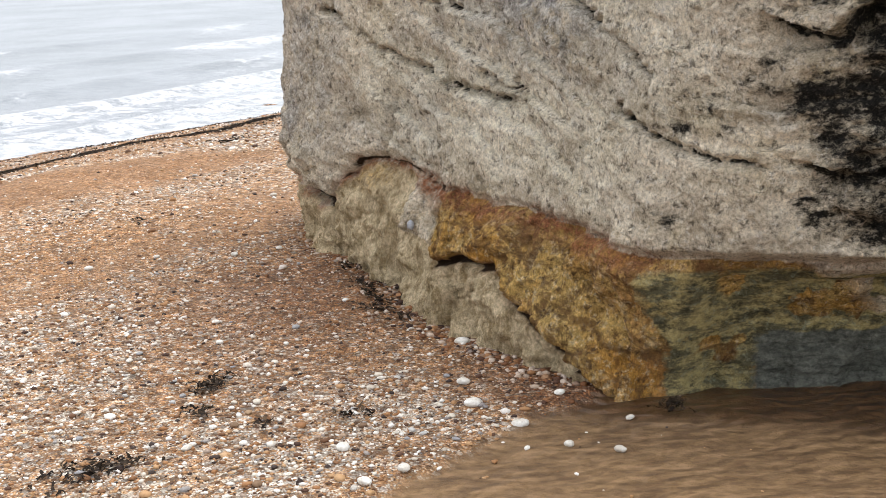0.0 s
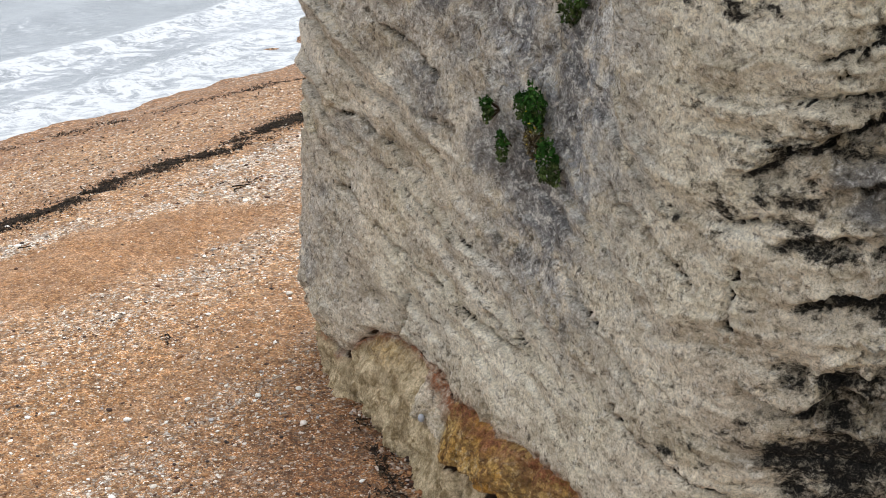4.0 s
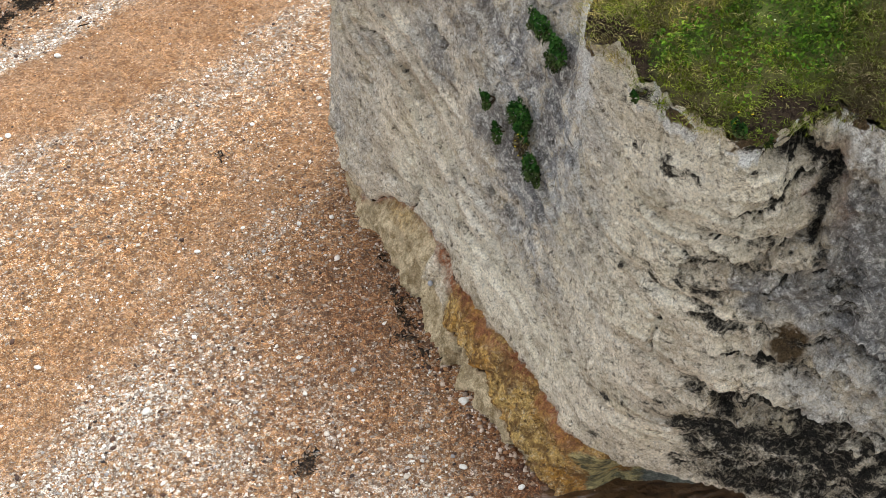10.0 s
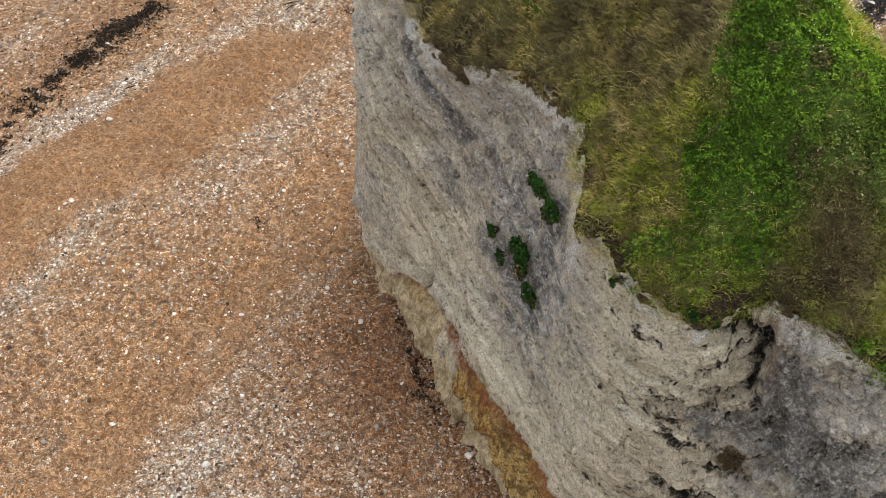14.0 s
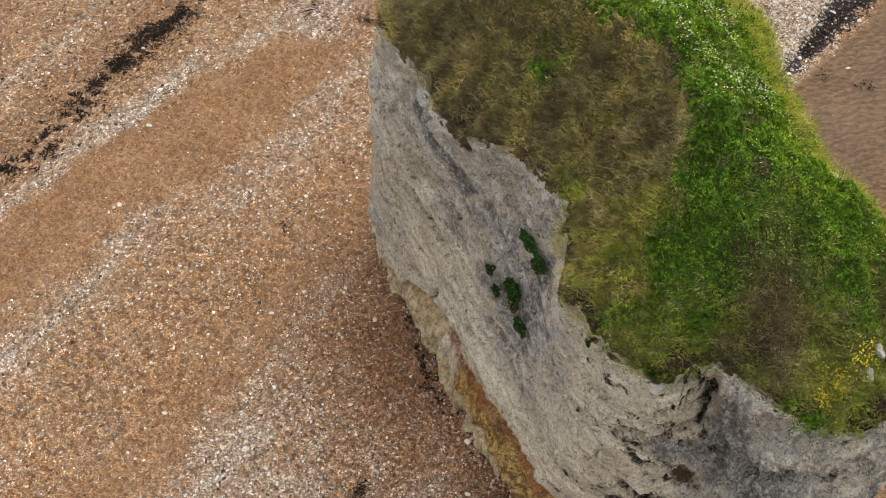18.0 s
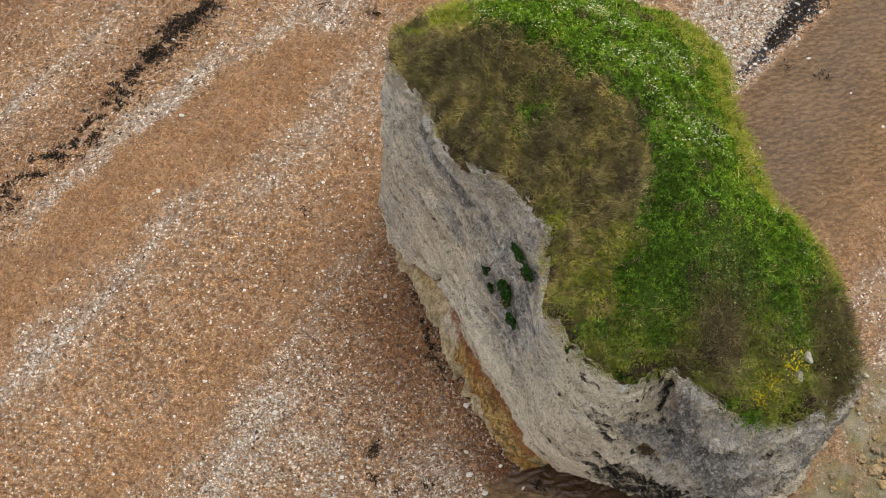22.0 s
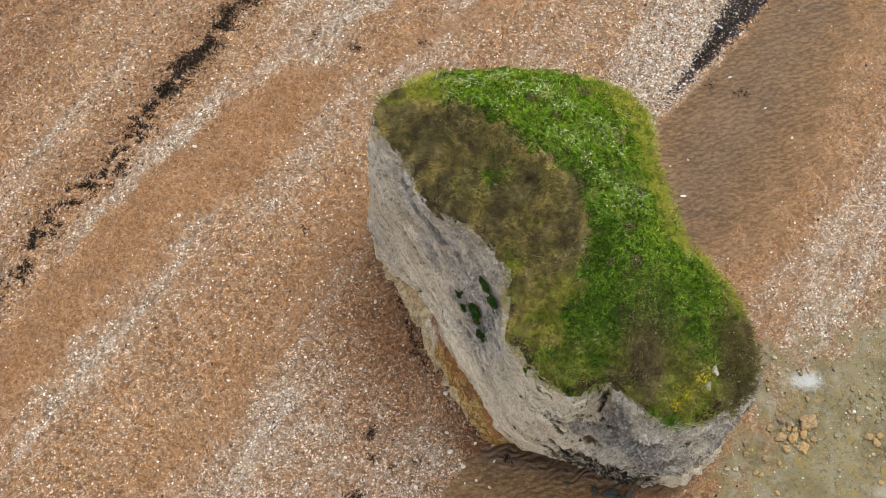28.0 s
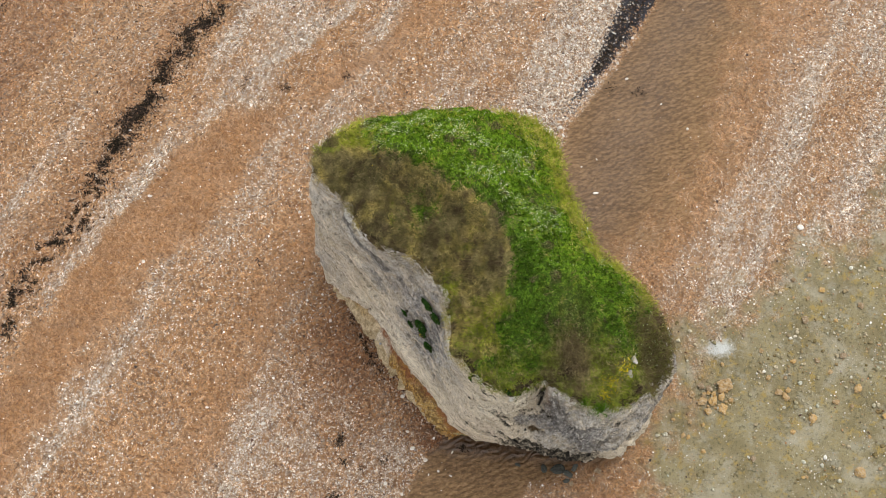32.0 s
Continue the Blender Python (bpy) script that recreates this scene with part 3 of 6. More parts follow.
    pale += 0.9 * smooth(-0.4, 0.3, s - bank + 0.3 * n2) * smooth(4.0, 1.0, s - bank + 1.5 * n2) * smooth(16, 20, a)
    pale = np.clip(pale * (1 - 0.9 * fine), 0, 1)
    fine = 0.85 * fine
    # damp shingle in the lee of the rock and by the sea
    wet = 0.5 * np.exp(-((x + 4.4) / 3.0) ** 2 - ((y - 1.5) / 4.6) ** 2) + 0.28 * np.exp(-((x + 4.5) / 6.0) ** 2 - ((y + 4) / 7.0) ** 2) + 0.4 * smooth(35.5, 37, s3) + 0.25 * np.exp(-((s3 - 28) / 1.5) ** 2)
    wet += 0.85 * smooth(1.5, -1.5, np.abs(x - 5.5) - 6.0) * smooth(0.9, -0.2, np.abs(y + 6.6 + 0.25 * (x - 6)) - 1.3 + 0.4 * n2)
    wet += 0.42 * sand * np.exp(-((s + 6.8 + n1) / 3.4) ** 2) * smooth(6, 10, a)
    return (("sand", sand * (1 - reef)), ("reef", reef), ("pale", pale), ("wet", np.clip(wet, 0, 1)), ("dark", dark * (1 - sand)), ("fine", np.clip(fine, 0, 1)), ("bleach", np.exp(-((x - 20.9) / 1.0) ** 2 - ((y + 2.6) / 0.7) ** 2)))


def spread(lo, hi, step, reach, growth=1.22):
    core = np.arange(lo, hi + step / 2, step)
    out, d, far = [], step, 0.0
    while far < reach:
        d *= growth
        far += d
        out.append(far)
    out = np.array(out)
    return np.concatenate([lo - out[::-1], core, hi + out])


gx, gy = spread(-34, 42, 0.2, 2500), spread(-17, 48, 0.2, 2500)
GX, GY = np.meshgrid(gx, gy)
GX, GY = GX.ravel(), GY.ravel()
GZ = ground_height(GX, GY)
masks = ground_masks(GX, GY, GZ)
sand_mask = masks[0][1]
p3 = np.stack([GX, GY, 0 * GX], -1)
sa, aa = shore_coords(GX, GY)
ripple = np.sin((sa * 0.35 + aa) * 2 * np.pi / 0.75 + 5.0 * fbm(p3 * 0.8 + 3, 3)) * (0.5 + 0.5 * fbm(p3 * 1.7, 2))
GZ = GZ + sand_mask * ((0.02 + 0.03 * smooth(8, 11, GX)) * ripple + 0.03 * fbm(p3 * 1.6, 3)) - 0.10 * sand_mask + masks[1][1] * (0.10 * fbm(p3 * 0.7 + 5, 4) - 0.05)
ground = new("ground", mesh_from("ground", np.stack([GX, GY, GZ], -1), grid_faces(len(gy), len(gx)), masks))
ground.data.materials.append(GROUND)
tagged(ground, "orange shingle beach with brown rippled sand and greenish rock platform", "beach", kind="structure")

# ---- sea ----
u = spread(38, 110, 0.6, 2600)
u = u[u > 34]
v = spread(-30, 110, 0.6, 2500)
SU, SV = np.meshgrid(u, v)
SU, SV = SU.ravel(), SV.ravel()
sp = np.stack([SU, SV, 0 * SU], -1)
bend = 5.0 * fbm(sp * np.array((0.0, 0.025, 0)) + 2, 2) + 1.5 * fbm(sp * 0.09, 3)
swell = np.zeros_like(SU)
foam = np.zeros_like(SU)
for crest, size, width in ((49.5, 0.35, 1.4), (58.0, 0.45, 1.8), (69.0, 0.4, 2.0), (84.0, 0.35, 2.2), (103.0, 0.3, 2.6)):
    d = SU + bend * (0.4 + crest / 150) - crest
    swell += size * np.exp(-(d / width) ** 2)
    patchy = smooth(-0.25, 0.35, fbm(sp * np.array((0.04, 0.06, 0)) + crest, 3)) if crest > 55 else 1.0
    foam = np.maximum(foam, patchy * (np.exp(-((d + 0.6) / 1.1) ** 2) + 0.65 * smooth(-9, -1, d) * smooth(1, -0.5, d)))
foam = np.maximum(foam, 0.48 * smooth(56, 44, SU + 0.6 * bend) + 0.3 * smooth(44.5, 43, SU + 0.15 * bend))
foam = foam * smooth(260, 80, SU) + 0.12
foam = np.minimum(foam * (0.85 + 0.45 * fbm(sp * np.array((0.12, 0.2, 0)) + 60, 4)), 0.66)
SZ = SEA_LEVEL + swell + 0.05 * fbm(sp * 0.7, 3) * smooth(200, 60, SU)
SX = SU * SHORE_OUT[0] + SV * SHORE_ALONG[0]
SY = SU * SHORE_OUT[1] + SV * SHORE_ALONG[1]
sea = new("water", mesh_from("water", np.stack([SX, SY, SZ], -1), grid_faces(len(v), len(u))[:, ::-1], (("foam", np.clip(foam, 0, 1)),)))
sea.data.materials.append(SEA)
tagged(sea, "grey sea with white breaking surf and foam", "sea", kind="structure")

# ---- the stack ----
AXIS = np.array((5.5, 0.0))
# outlines seen from above, one for each level, going round from the north-west tip by way of the west and south faces
FOOT = [(-4.85, 8.0), (-4.9, 6.0), (-3.9, 4.5), (-2.8, 2.4), (-2.3, 0.9), (-1.5, -1.5), (0.1, -4.2), (1.6, -6.1), (2.6, -6.0), (3.4, -5.5), (6.0, -5.4),
        (9.0, -6.2), (12.0, -7.2), (13.4, -7.6), (15.0, -6.0), (15.4, -3.6), (13.6, -0.8), (12.0, 2.0), (11.2, 5.0), (11.3, 8.0), (10.0, 9.6), (5.5, 11.0), (0.5, 11.3), (-3.4, 10.2)]
BAND = [(-5.5, 7.8), (-4.85, 5.4), (-3.7, 3.75), (-2.5, 2.3), (-1.9, 0.7), (-1.0, -1.6), (0.35, -4.2), (1.8, -6.4), (2.8, -6.7), (3.6, -6.3), (6.0, -6.5),
        (9.0, -7.6), (12.0, -8.6), (13.3, -8.2), (14.9, -6.3), (15.2, -3.8), (13.4, -0.9), (11.8, 2.0), (11.0, 5.0), (11.2, 7.9), (9.9, 9.4), (5.5, 10.9), (0.5, 11.2), (-3.6, 10.7)]
LEDGE = [(-5.6, 7.6), (-5.05, 5.1), (-3.6, 3.6), (-2.35, 2.2), (-1.5, 0.6), (-0.6, -1.6), (0.75, -4.0), (2.1, -6.3), (3.1, -7.2), (4.6, -7.6), (6.3, -8.2),
         (9.3, -9.4), (12.1, -9.5), (13.4, -8.6), (14.9, -6.5), (15.1, -4.0), (13.2, -1.1), (11.6, 1.8), (10.9, 4.8), (11.0, 7.7), (9.8, 9.2), (5.5, 10.7), (0.5, 11.0), (-3.6, 10.5)]
WAIST = [(-5.3, 7.6), (-4.9, 6.0), (-3.6, 4.6), (-2.5, 2.9), (-1.1, 0.1), (0.45, -1.7), (1.75, -4.4), (2.75, -6.2), (3.6, -7.4), (4.9, -8.5), (6.4, -8.8),
         (9.2, -10.2), (11.1, -10.2), (13.0, -9.15), (14.1, -7.85), (15.3, -6.5), (15.3, -4.6), (12.8, -1.5), (11.3, 1.2), (10.5, 4.5), (10.6, 7.3), (9.6, 8.9), (5.5, 10.3), (0.5, 10.6), (-3.4, 10.0)]
LIP = [(-4.75, 7.4), (-4.0, 6.6), (-2.8, 5.4), (-2.3, 3.6), (-1.3, 2.3), (0.6, 0.8), (2.0, -1.2), (2.3, -2.1), (1.95, -3.2), (2.1, -4.1), (1.75, -5.1), (3.5, -7.3), (4.9, -8.0), (6.9, -7.7), (8.5, -9.2),
       (11.1, -9.4), (13.1, -8.6), (14.9, -6.8), (15.2, -5.2), (14.4, -3.9), (12.4, -2.3), (10.9, -0.6), (10.8, 1.1), (10.0, 4.2), (10.1, 6.9), (9.3, 8.4), (5.4, 9.7), (1.0, 10.1), (-2.6, 9.8), (-4.4, 8.8)]
# the turf's height: places on the lip, the ridge and the far slope
TOP = [(-4.5, 7.3, 14.9), (-2.8, 5.5, 14.4), (-1.3, 2.3, 14.3), (0.6, 0.75, 15.3), (2.0, -1.2, 15.8), (1.8, -5.1, 15.3), (3.5, -7.4, 14.6), (4.9, -8.0, 14.6), (6.9, -7.7, 15.0),
       (8.5, -9.2, 14.9), (11.1, -9.3, 13.6), (12.6, -8.4, 14.0), (13.2, -6.3, 14.6), (14.8, -6.7, 11.9), (15.1, -5.2, 12.0), (13.4, -4.7, 15.6), (14.3, -3.9, 13.6), (11.7, -3.5, 17.3), (10.6, -1.0, 17.1), (10.2, 2.0, 16.6), (9.3, 4.1, 16.8),
       (9.4, 8.0, 15.6), (5.4, 9.6, 16.2), (1.0, 10.0, 16.0), (-2.6, 9.7, 15.6), (0.0, 5.0, 18.3), (3.1, 3.5, 20.2), (4.7, 1.0, 20.3), (5.5, -1.3, 20.1), (5.3, -3.5, 19.4),
       (8.0, -1.5, 19.4), (0.0, 6.9, 19.2), (6.0, 6.0, 18.9)]


def radius_of(outline):
    """The outline's distance from the axis, by angle."""
    pts = np.array(outline + outline[:1], float) - AXIS
    k = np.linspace(0, 1, 60, endpoint=False)[:, None]
    dense = np.concatenate([a + (b - a) * k for a, b in zip(pts[:-1], pts[1:])])
    ang, r = np.arctan2(dense[:, 1], dense[:, 0]), np.linalg.norm(dense, axis=1)
    order = np.argsort(ang)
    grid = np.linspace(-np.pi, np.pi, 1441)[:-1]
    val = np.interp(grid, ang[order], r[order], period=2 * np.pi)
    ker = np.exp(-np.linspace(-2, 2, 13) ** 2)
    val = np.convolve(np.concatenate([val[-6:], val, val[:6]]), ker / ker.sum(), "valid")
    return lambda t: np.interp(t, grid, val, period=2 * np.pi)


top_xyz = np.array(TOP)


def kernel(d):
    return -np.sqrt(d * d + 0.35)


tp = top_xyz[:, :2]
K = kernel(np.linalg.norm(tp[:, None] - tp[None], axis=-1)) - 0.02 * np.eye(len(tp))
Q = np.c_[np.ones(len(tp)), tp]
SPLINE = np.linalg.solve(np.block([[K, Q], [Q.T, np.zeros((3, 3))]]), np.r_[top_xyz[:, 2], np.zeros(3)])


def ridge_line(y):
    return np.interp(y, [-12, -6, -4.8, -3.4, -1.4, 0.7, 2.4, 4.2, 5.8, 7.0, 10], [3.9, 4.2, 4.5, 5.3, 5.9, 5.4, 4.2, 2.3, 0.2, -2.0, -4.0])


def turf_height(x, y):
    q = np.stack([x, y], -1)
    scoop = 0.8 * np.exp(-((x - ridge_line(y) + 1.5) / 1.1) ** 2) * smooth(-6, -3.5, y) * smooth(7.5, 5, y)
    t = np.clip(((x - 11.6) * 1.5 + (y + 8.9) * 2.6) / (1.5 ** 2 + 2.6 ** 2), 0, 1)
    cleft = 0.9 * np.exp(-(np.hypot(x - 11.6 - 1.5 * t, y + 8.9 - 2.6 * t) / 0.32) ** 2)
    lower = 1.5 * smooth(12.1, 12.75, x + 0.45 * (y + 7)) * smooth(14.6, 13.6, x) * smooth(-4.6, -5.6, y)
    return -scoop - cleft - lower + kernel(np.linalg.norm(q[:, None] - tp[None], axis=-1)) @ SPLINE[:-3] + SPLINE[-3] + q @ SPLINE[-2:]


R_FOOT, R_BAND, R_LEDGE, R_WAIST, R_LIP = (radius_of(o) for o in (FOOT, BAND, LEDGE, WAIST, LIP))
FACE_ALONG, FACE_OUT = np.array((0.522, -0.853)), np.array((-0.853, -0.522))
# columns: close together on the west and south faces, wide on the far side
probe = np.linspace(-np.pi, np.pi, 2881)
path = AXIS + R_WAIST(probe)[:, None] * np.stack([np.cos(probe), np.sin(probe)], -1)
step = np.linalg.norm(np.diff(path, axis=0), axis=1)
mid = 0.5 * (probe[1:] + probe[:-1])
near = (mid > radians(136)) | (mid < radians(-38))
walked = np.concatenate([[0], np.cumsum(step * np.where(near, 1.0, 0.3))])
COLS, ROWS = 1150, 430
theta = np.interp(np.linspace(0, walked[-1], COLS, endpoint=False), walked, probe)
away = np.stack([np.cos(theta), np.sin(theta)], -1)
ragged = 0.10 * vnoise(np.stack([R_LIP(theta) * np.cos(theta), R_LIP(theta) * np.sin(theta), 0 * theta], -1) * 4.5) + 0.50 * fbm(np.stack([R_LIP(theta) * np.cos(theta), R_LIP(theta) * np.sin(theta), 0 * theta], -1) * 1.1, 5, 0.6)
lip_xy = AXIS + (R_LIP(theta) + ragged)[:, None] * away
lip_z = turf_height(lip_xy[:, 0], lip_xy[:, 1])
row = np.linspace(0, 1, ROWS)
# outward direction of each column
w_xy = AXIS + R_WAIST(theta)[:, None] * away
tang = np.roll(w_xy, -3, 0) - np.roll(w_xy, 3, 0)
norm_out = np.stack([tang[:, 1], -tang[:, 0]], -1)
norm_out /= np.linalg.norm(norm_out, axis=1)[:, None]

far_side = smooth(radians(-35), radians(-15), theta) * smooth(radians(150), radians(125), theta)
rim_up = -0.02 + (1 - far_side) * 0.30 * np.clip(fbm(np.stack([lip_xy[:, 0], lip_xy[:, 1], 0 * theta], -1) * 2.0 + 33, 4) + 0.15, -0.3, 1) + 0.35 * np.exp(-((lip_xy[:, 0] - 1.8) / 0.5) ** 2 - ((lip_xy[:, 1] + 3.3) / 1.0) ** 2)
Z = -1.2 + (lip_z[None] + rim_up[None] + 1.2) * row[:, None]
stops = np.stack([R_FOOT(theta) + 0.35, R_FOOT(theta), R_BAND(theta), R_LEDGE(theta), R_WAIST(theta), 0.5 * (R_WAIST(theta) + R_LIP(theta)) + 0.1, R_LIP(theta) + ragged])
RAD = np.empty_like(Z)
for j in range(COLS):
    crown_z = lip_z[j] + rim_up[j]
    RAD[:, j] = np.interp(Z[:, j], [-1.2, 0.0, 2.0, 2.7, 7.2, min(11.5, crown_z - 1.0), crown_z], stops[:, j])
XY = AXIS + RAD[..., None] * away[None]
flat = np.concatenate([XY.reshape(-1, 2), Z.reshape(-1, 1)], 1)
uu = (flat[:, :2] @ FACE_ALONG)
south = np.tile(smooth(radians(-128), radians(-112), theta) * smooth(radians(10), radians(-20), theta), (ROWS, 1)).ravel()
zz = flat[:, 2]
topness = np.tile(row[:, None], (1, COLS)).ravel()
# bedding falls along the west face and lies flat on the south face
bed = zz + np.where(uu < 9, 0.33 * uu, 0.33 * 9 + 0.0 * uu) * (1 - south) + south * (0.33 * 8.5)
warp = fbm(flat * 0.55, 3)
rough_big = fbm(flat * np.array((0.35, 0.35, 0.3)) + 5, 3)
rough_mid = fbm(flat * np.array((1.1, 1.1, 1.3)) + 11, 5, 0.55)
rough_fine = fbm(flat * 5.2 + 3, 3, 0.6)
tiers = bed * 1.25 + 0.55 * warp + 0.12 * rough_mid
tier, within = np.floor(tiers), tiers - np.floor(tiers)
reach = np.clip(0.35 + vnoise(np.stack([tier * 7.31, uu * 0.35, 0 * uu], -1)), 0, 1)
saw = (within - 0.5 - 0.5 * smooth(0.9, 1.0, within)) * reach
ridged = 0.55 - np.abs(vnoise(flat * np.array((1.3, 1.3, 1.6)) + 71)) - 0.5 * np.abs(vnoise(flat * np.array((2.9, 2.9, 3.3)) + 77)) - 0.25 * np.abs(vnoise(flat * 6.3 + 5))
upper = smooth(2.3, 3.2, zz)
rough_tiny = fbm(flat * 11 + 8, 2, 0.6)
disp = 0.24 * rough_big + 0.06 * rough_mid + 0.04 * rough_fine + 0.05 * rough_tiny + 0.06 * ridged + upper * 0.26 * saw * (1 + 1.1 * smooth(-2.5, -5, uu) * smooth(5.5, 8, zz))
pits = fbm(flat * np.array((1.5, 1.5, 2.6)) + 31, 4, 0.6)
ledges = np.tanh(3 * vnoise(np.stack([zz * 1.5 + 0.8 * warp, uu * 0.2, 0 * uu + 3], -1)))
craggy = south * smooth(3.6, 6.0, flat[:, 0])
disp += craggy * upper * (0.14 * ledges + 0.40 * pits + 0.30 * ridged - 0.05) * smooth(1.0, 0.9, topness) * (1 - 0.6 * smooth(11.2, 12.4, zz) * smooth(6.6, 5.6, flat[:, 0]))
# fluted foot of the west face
west = 1 - south
flute = np.abs(vnoise(np.stack([uu * 1.7, zz * 0.25, 0 * uu + 8], -1))) + 0.5 * np.abs(vnoise(np.stack([uu * 4.2, zz * 0.5, 0 * uu + 2], -1)))
disp += (1 - upper) * (0.12 * ridged + 0.30 * fbm(flat * np.array((0.7, 0.7, 0.9)) + 15, 3))
disp += (1 - upper) * west * (0.18 - 0.30 * flute * (0.5 + smooth(-0.3, 0.5, warp)) + 0.16 * fbm(flat * 2.2 + 90, 4, 0.6))
low_edge = np.interp(uu, [-9, -7.8, -6, -5, -2.6, -1, -0.1, 1.2, 2.4, 3.05, 4.2, 5.2, 6], [1.6, 1.6, 1.2, 1.4, 1.6, 1.5, 1.2, 1.55, 1.62, 1.13, 0.68, 0.1, -0.5]) + 0.12 * warp + 0.12 * rough_mid
arch = west * smooth(-0.6, 0.1, uu)
disp -= (0.12 + 0.2 * smooth(-0.4, 0.2, uu)) * np.exp(-((zz - low_edge) / 0.12) ** 2) * west * smooth(-4, -2, uu)
disp += 0.22 * arch * smooth(low_edge - 0.05, low_edge + 0.12, zz) * smooth(low_edge + 1.2, low_edge + 0.3, zz)
hi_edge = np.interp(uu, [-8.5, -6.6, -5.9, -5.3, -4.7, -4, -2.6, -1.2, 2.1, 4.6, 6.4, 7.8], [1.75, 1.5, 1.75, 2.45, 2.8, 2.9, 2.9, 2.62, 2.72, 2.5, 2.46, 2.47]) + 0.08 * warp + 0.12 * rough_mid
# hollow under the north-west corner
for (ua, za), (ub, zb) in (((-8.4, 1.95), (-6.0, 1.4)), ((-6.0, 1.4), (-5.7, 0.4))):
    du, dz = ub - ua, zb - za
    t = np.clip(((uu - ua) * du + (zz - za) * dz) / (du * du + dz * dz), 0, 1)
    off = np.hypot(uu + 0.25 * rough_mid - ua - t * du, zz + 0.15 * rough_mid - za - t * dz)
    disp -= 0.4 * np.exp(-(off / 0.2) ** 2) * west
disp -= 0.14 * np.exp(-((zz - hi_edge) / 0.10) ** 2) + 0.34 * west * smooth(-5.6, -5.1, uu) * smooth(-2.3, -3.3, uu) * smooth(hi_edge + 0.02, hi_edge - 0.10, zz) * smooth(hi_edge - 1.1, hi_edge - 0.2, zz)
CRACKS = [((-4.1, 5.5), (-1.5, 5.0), (1.0, 4.65), (2.3, 4.6)), ((-3.2, 4.3), (-3.4, 3.5), (-3.65, 2.95)), ((5.4, 4.85), (6.8, 4.3), (8.3, 4.15)), ((8.15, 8.5), (8.1, 7.9), (8.25, 7.25)),
          ((-4.8, 7.35), (-2.1, 6.7), (-0.3, 6.35)), ((0.7, 5.1), (2.3, 4.8)), ((-6.8, 8.3), (-5.0, 7.9), (-4.2, 7.9)), ((3.2, 6.9), (4.6, 6.2), (6.2, 5.4)), ((-2.4, 8.9), (-1.2, 8.8)), ((4.8, 9.2), (6.2, 8.4), (7.4, 8.0)), ((8.3, 10.5), (9.2, 11.1), (9.6, 11.0)), ((9.1, 13.9), (9.7, 14.2), (10.0, 13.9)),
          ((9.9, 13.9), (10.06, 12.9), (9.7, 12.2)), ((8.0, 9.3), (8.6, 9.6), (9.4, 9.5)), ((9.0, 11.6), (10.2, 11.9)), ((9.4, 12.4), (10.4, 12.9), (11.4, 12.6)), ((10.8, 11.0), (12.0, 11.4), (13.0, 11.1)), ((-5.5, 10.9), (-3.6, 10.4), (-2.4, 9.8)), ((-6.5, 6.2), (-5.2, 5.9))]
gash = np.zeros_like(uu)
for line in CRACKS:
    for (ua, za), (ub, zb) in zip(line[:-1], line[1:]):
        du, dz = ub - ua, zb - za
        t = np.clip(((uu - ua) * du + (zz - za) * dz) / (du * du + dz * dz), 0, 1)
        off = np.hypot(uu + 0.22 * rough_fine - ua - t * du, zz + 0.15 * rough_mid + 0.08 * rough_fine - za - t * dz)
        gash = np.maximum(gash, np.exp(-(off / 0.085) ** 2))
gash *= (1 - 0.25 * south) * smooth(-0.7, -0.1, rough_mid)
disp -= 0.34 * gash
# ledges of the south face: each juts out above its line and falls back below it
LEDGES = [(((8.3, 10.4), (8.9, 10.85), (9.4, 11.05), (10.1, 11.5), (10.5, 12.2)), 0.55, 0.75), (((10.1, 10.35), (10.35, 10.6), (10.6, 11.1)), 0.3, 0.4),
          (((8.6, 6.5), (9.4, 6.25), (10.1, 6.65), (10.7, 6.6), (11.4, 7.3), (12.3, 7.2), (13.4, 6.6)), 0.6, 0.9), (((8.9, 4.3), (9.6, 4.0), (10.6, 4.3), (11.6, 4.2)), 0.4, 0.6),
          (((9.3, 8.15), (10.0, 8.45), (10.9, 8.3)), 0.3, 0.45), (((9.4, 14.45), (9.7, 14.6), (9.95, 14.9)), 0.35, 0.4), (((9.95, 13.0), (10.15, 13.4), (10.4, 13.5)), 0.25, 0.35),
          (((8.8, 9.35), (9.2, 9.45), (9.5, 9.4)), 0.3, 0.35), (((11.2, 9.0), (12.0, 9.5), (12.9, 9.2)), 0.4, 0.55), (((11.6, 11.4), (12.6, 11.9), (13.4, 11.4)), 0.35, 0.5)]
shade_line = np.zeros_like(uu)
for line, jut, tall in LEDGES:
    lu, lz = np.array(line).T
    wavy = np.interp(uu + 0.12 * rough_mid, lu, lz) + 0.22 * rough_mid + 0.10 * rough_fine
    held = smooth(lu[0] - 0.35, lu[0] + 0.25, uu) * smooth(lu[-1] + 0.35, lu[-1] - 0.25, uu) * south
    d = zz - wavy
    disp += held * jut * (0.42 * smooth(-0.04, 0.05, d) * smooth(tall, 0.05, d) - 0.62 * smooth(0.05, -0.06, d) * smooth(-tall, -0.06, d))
    # band of shade below the ledge, kept for the stone's colour
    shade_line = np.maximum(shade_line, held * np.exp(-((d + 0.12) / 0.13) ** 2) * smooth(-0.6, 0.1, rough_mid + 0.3))
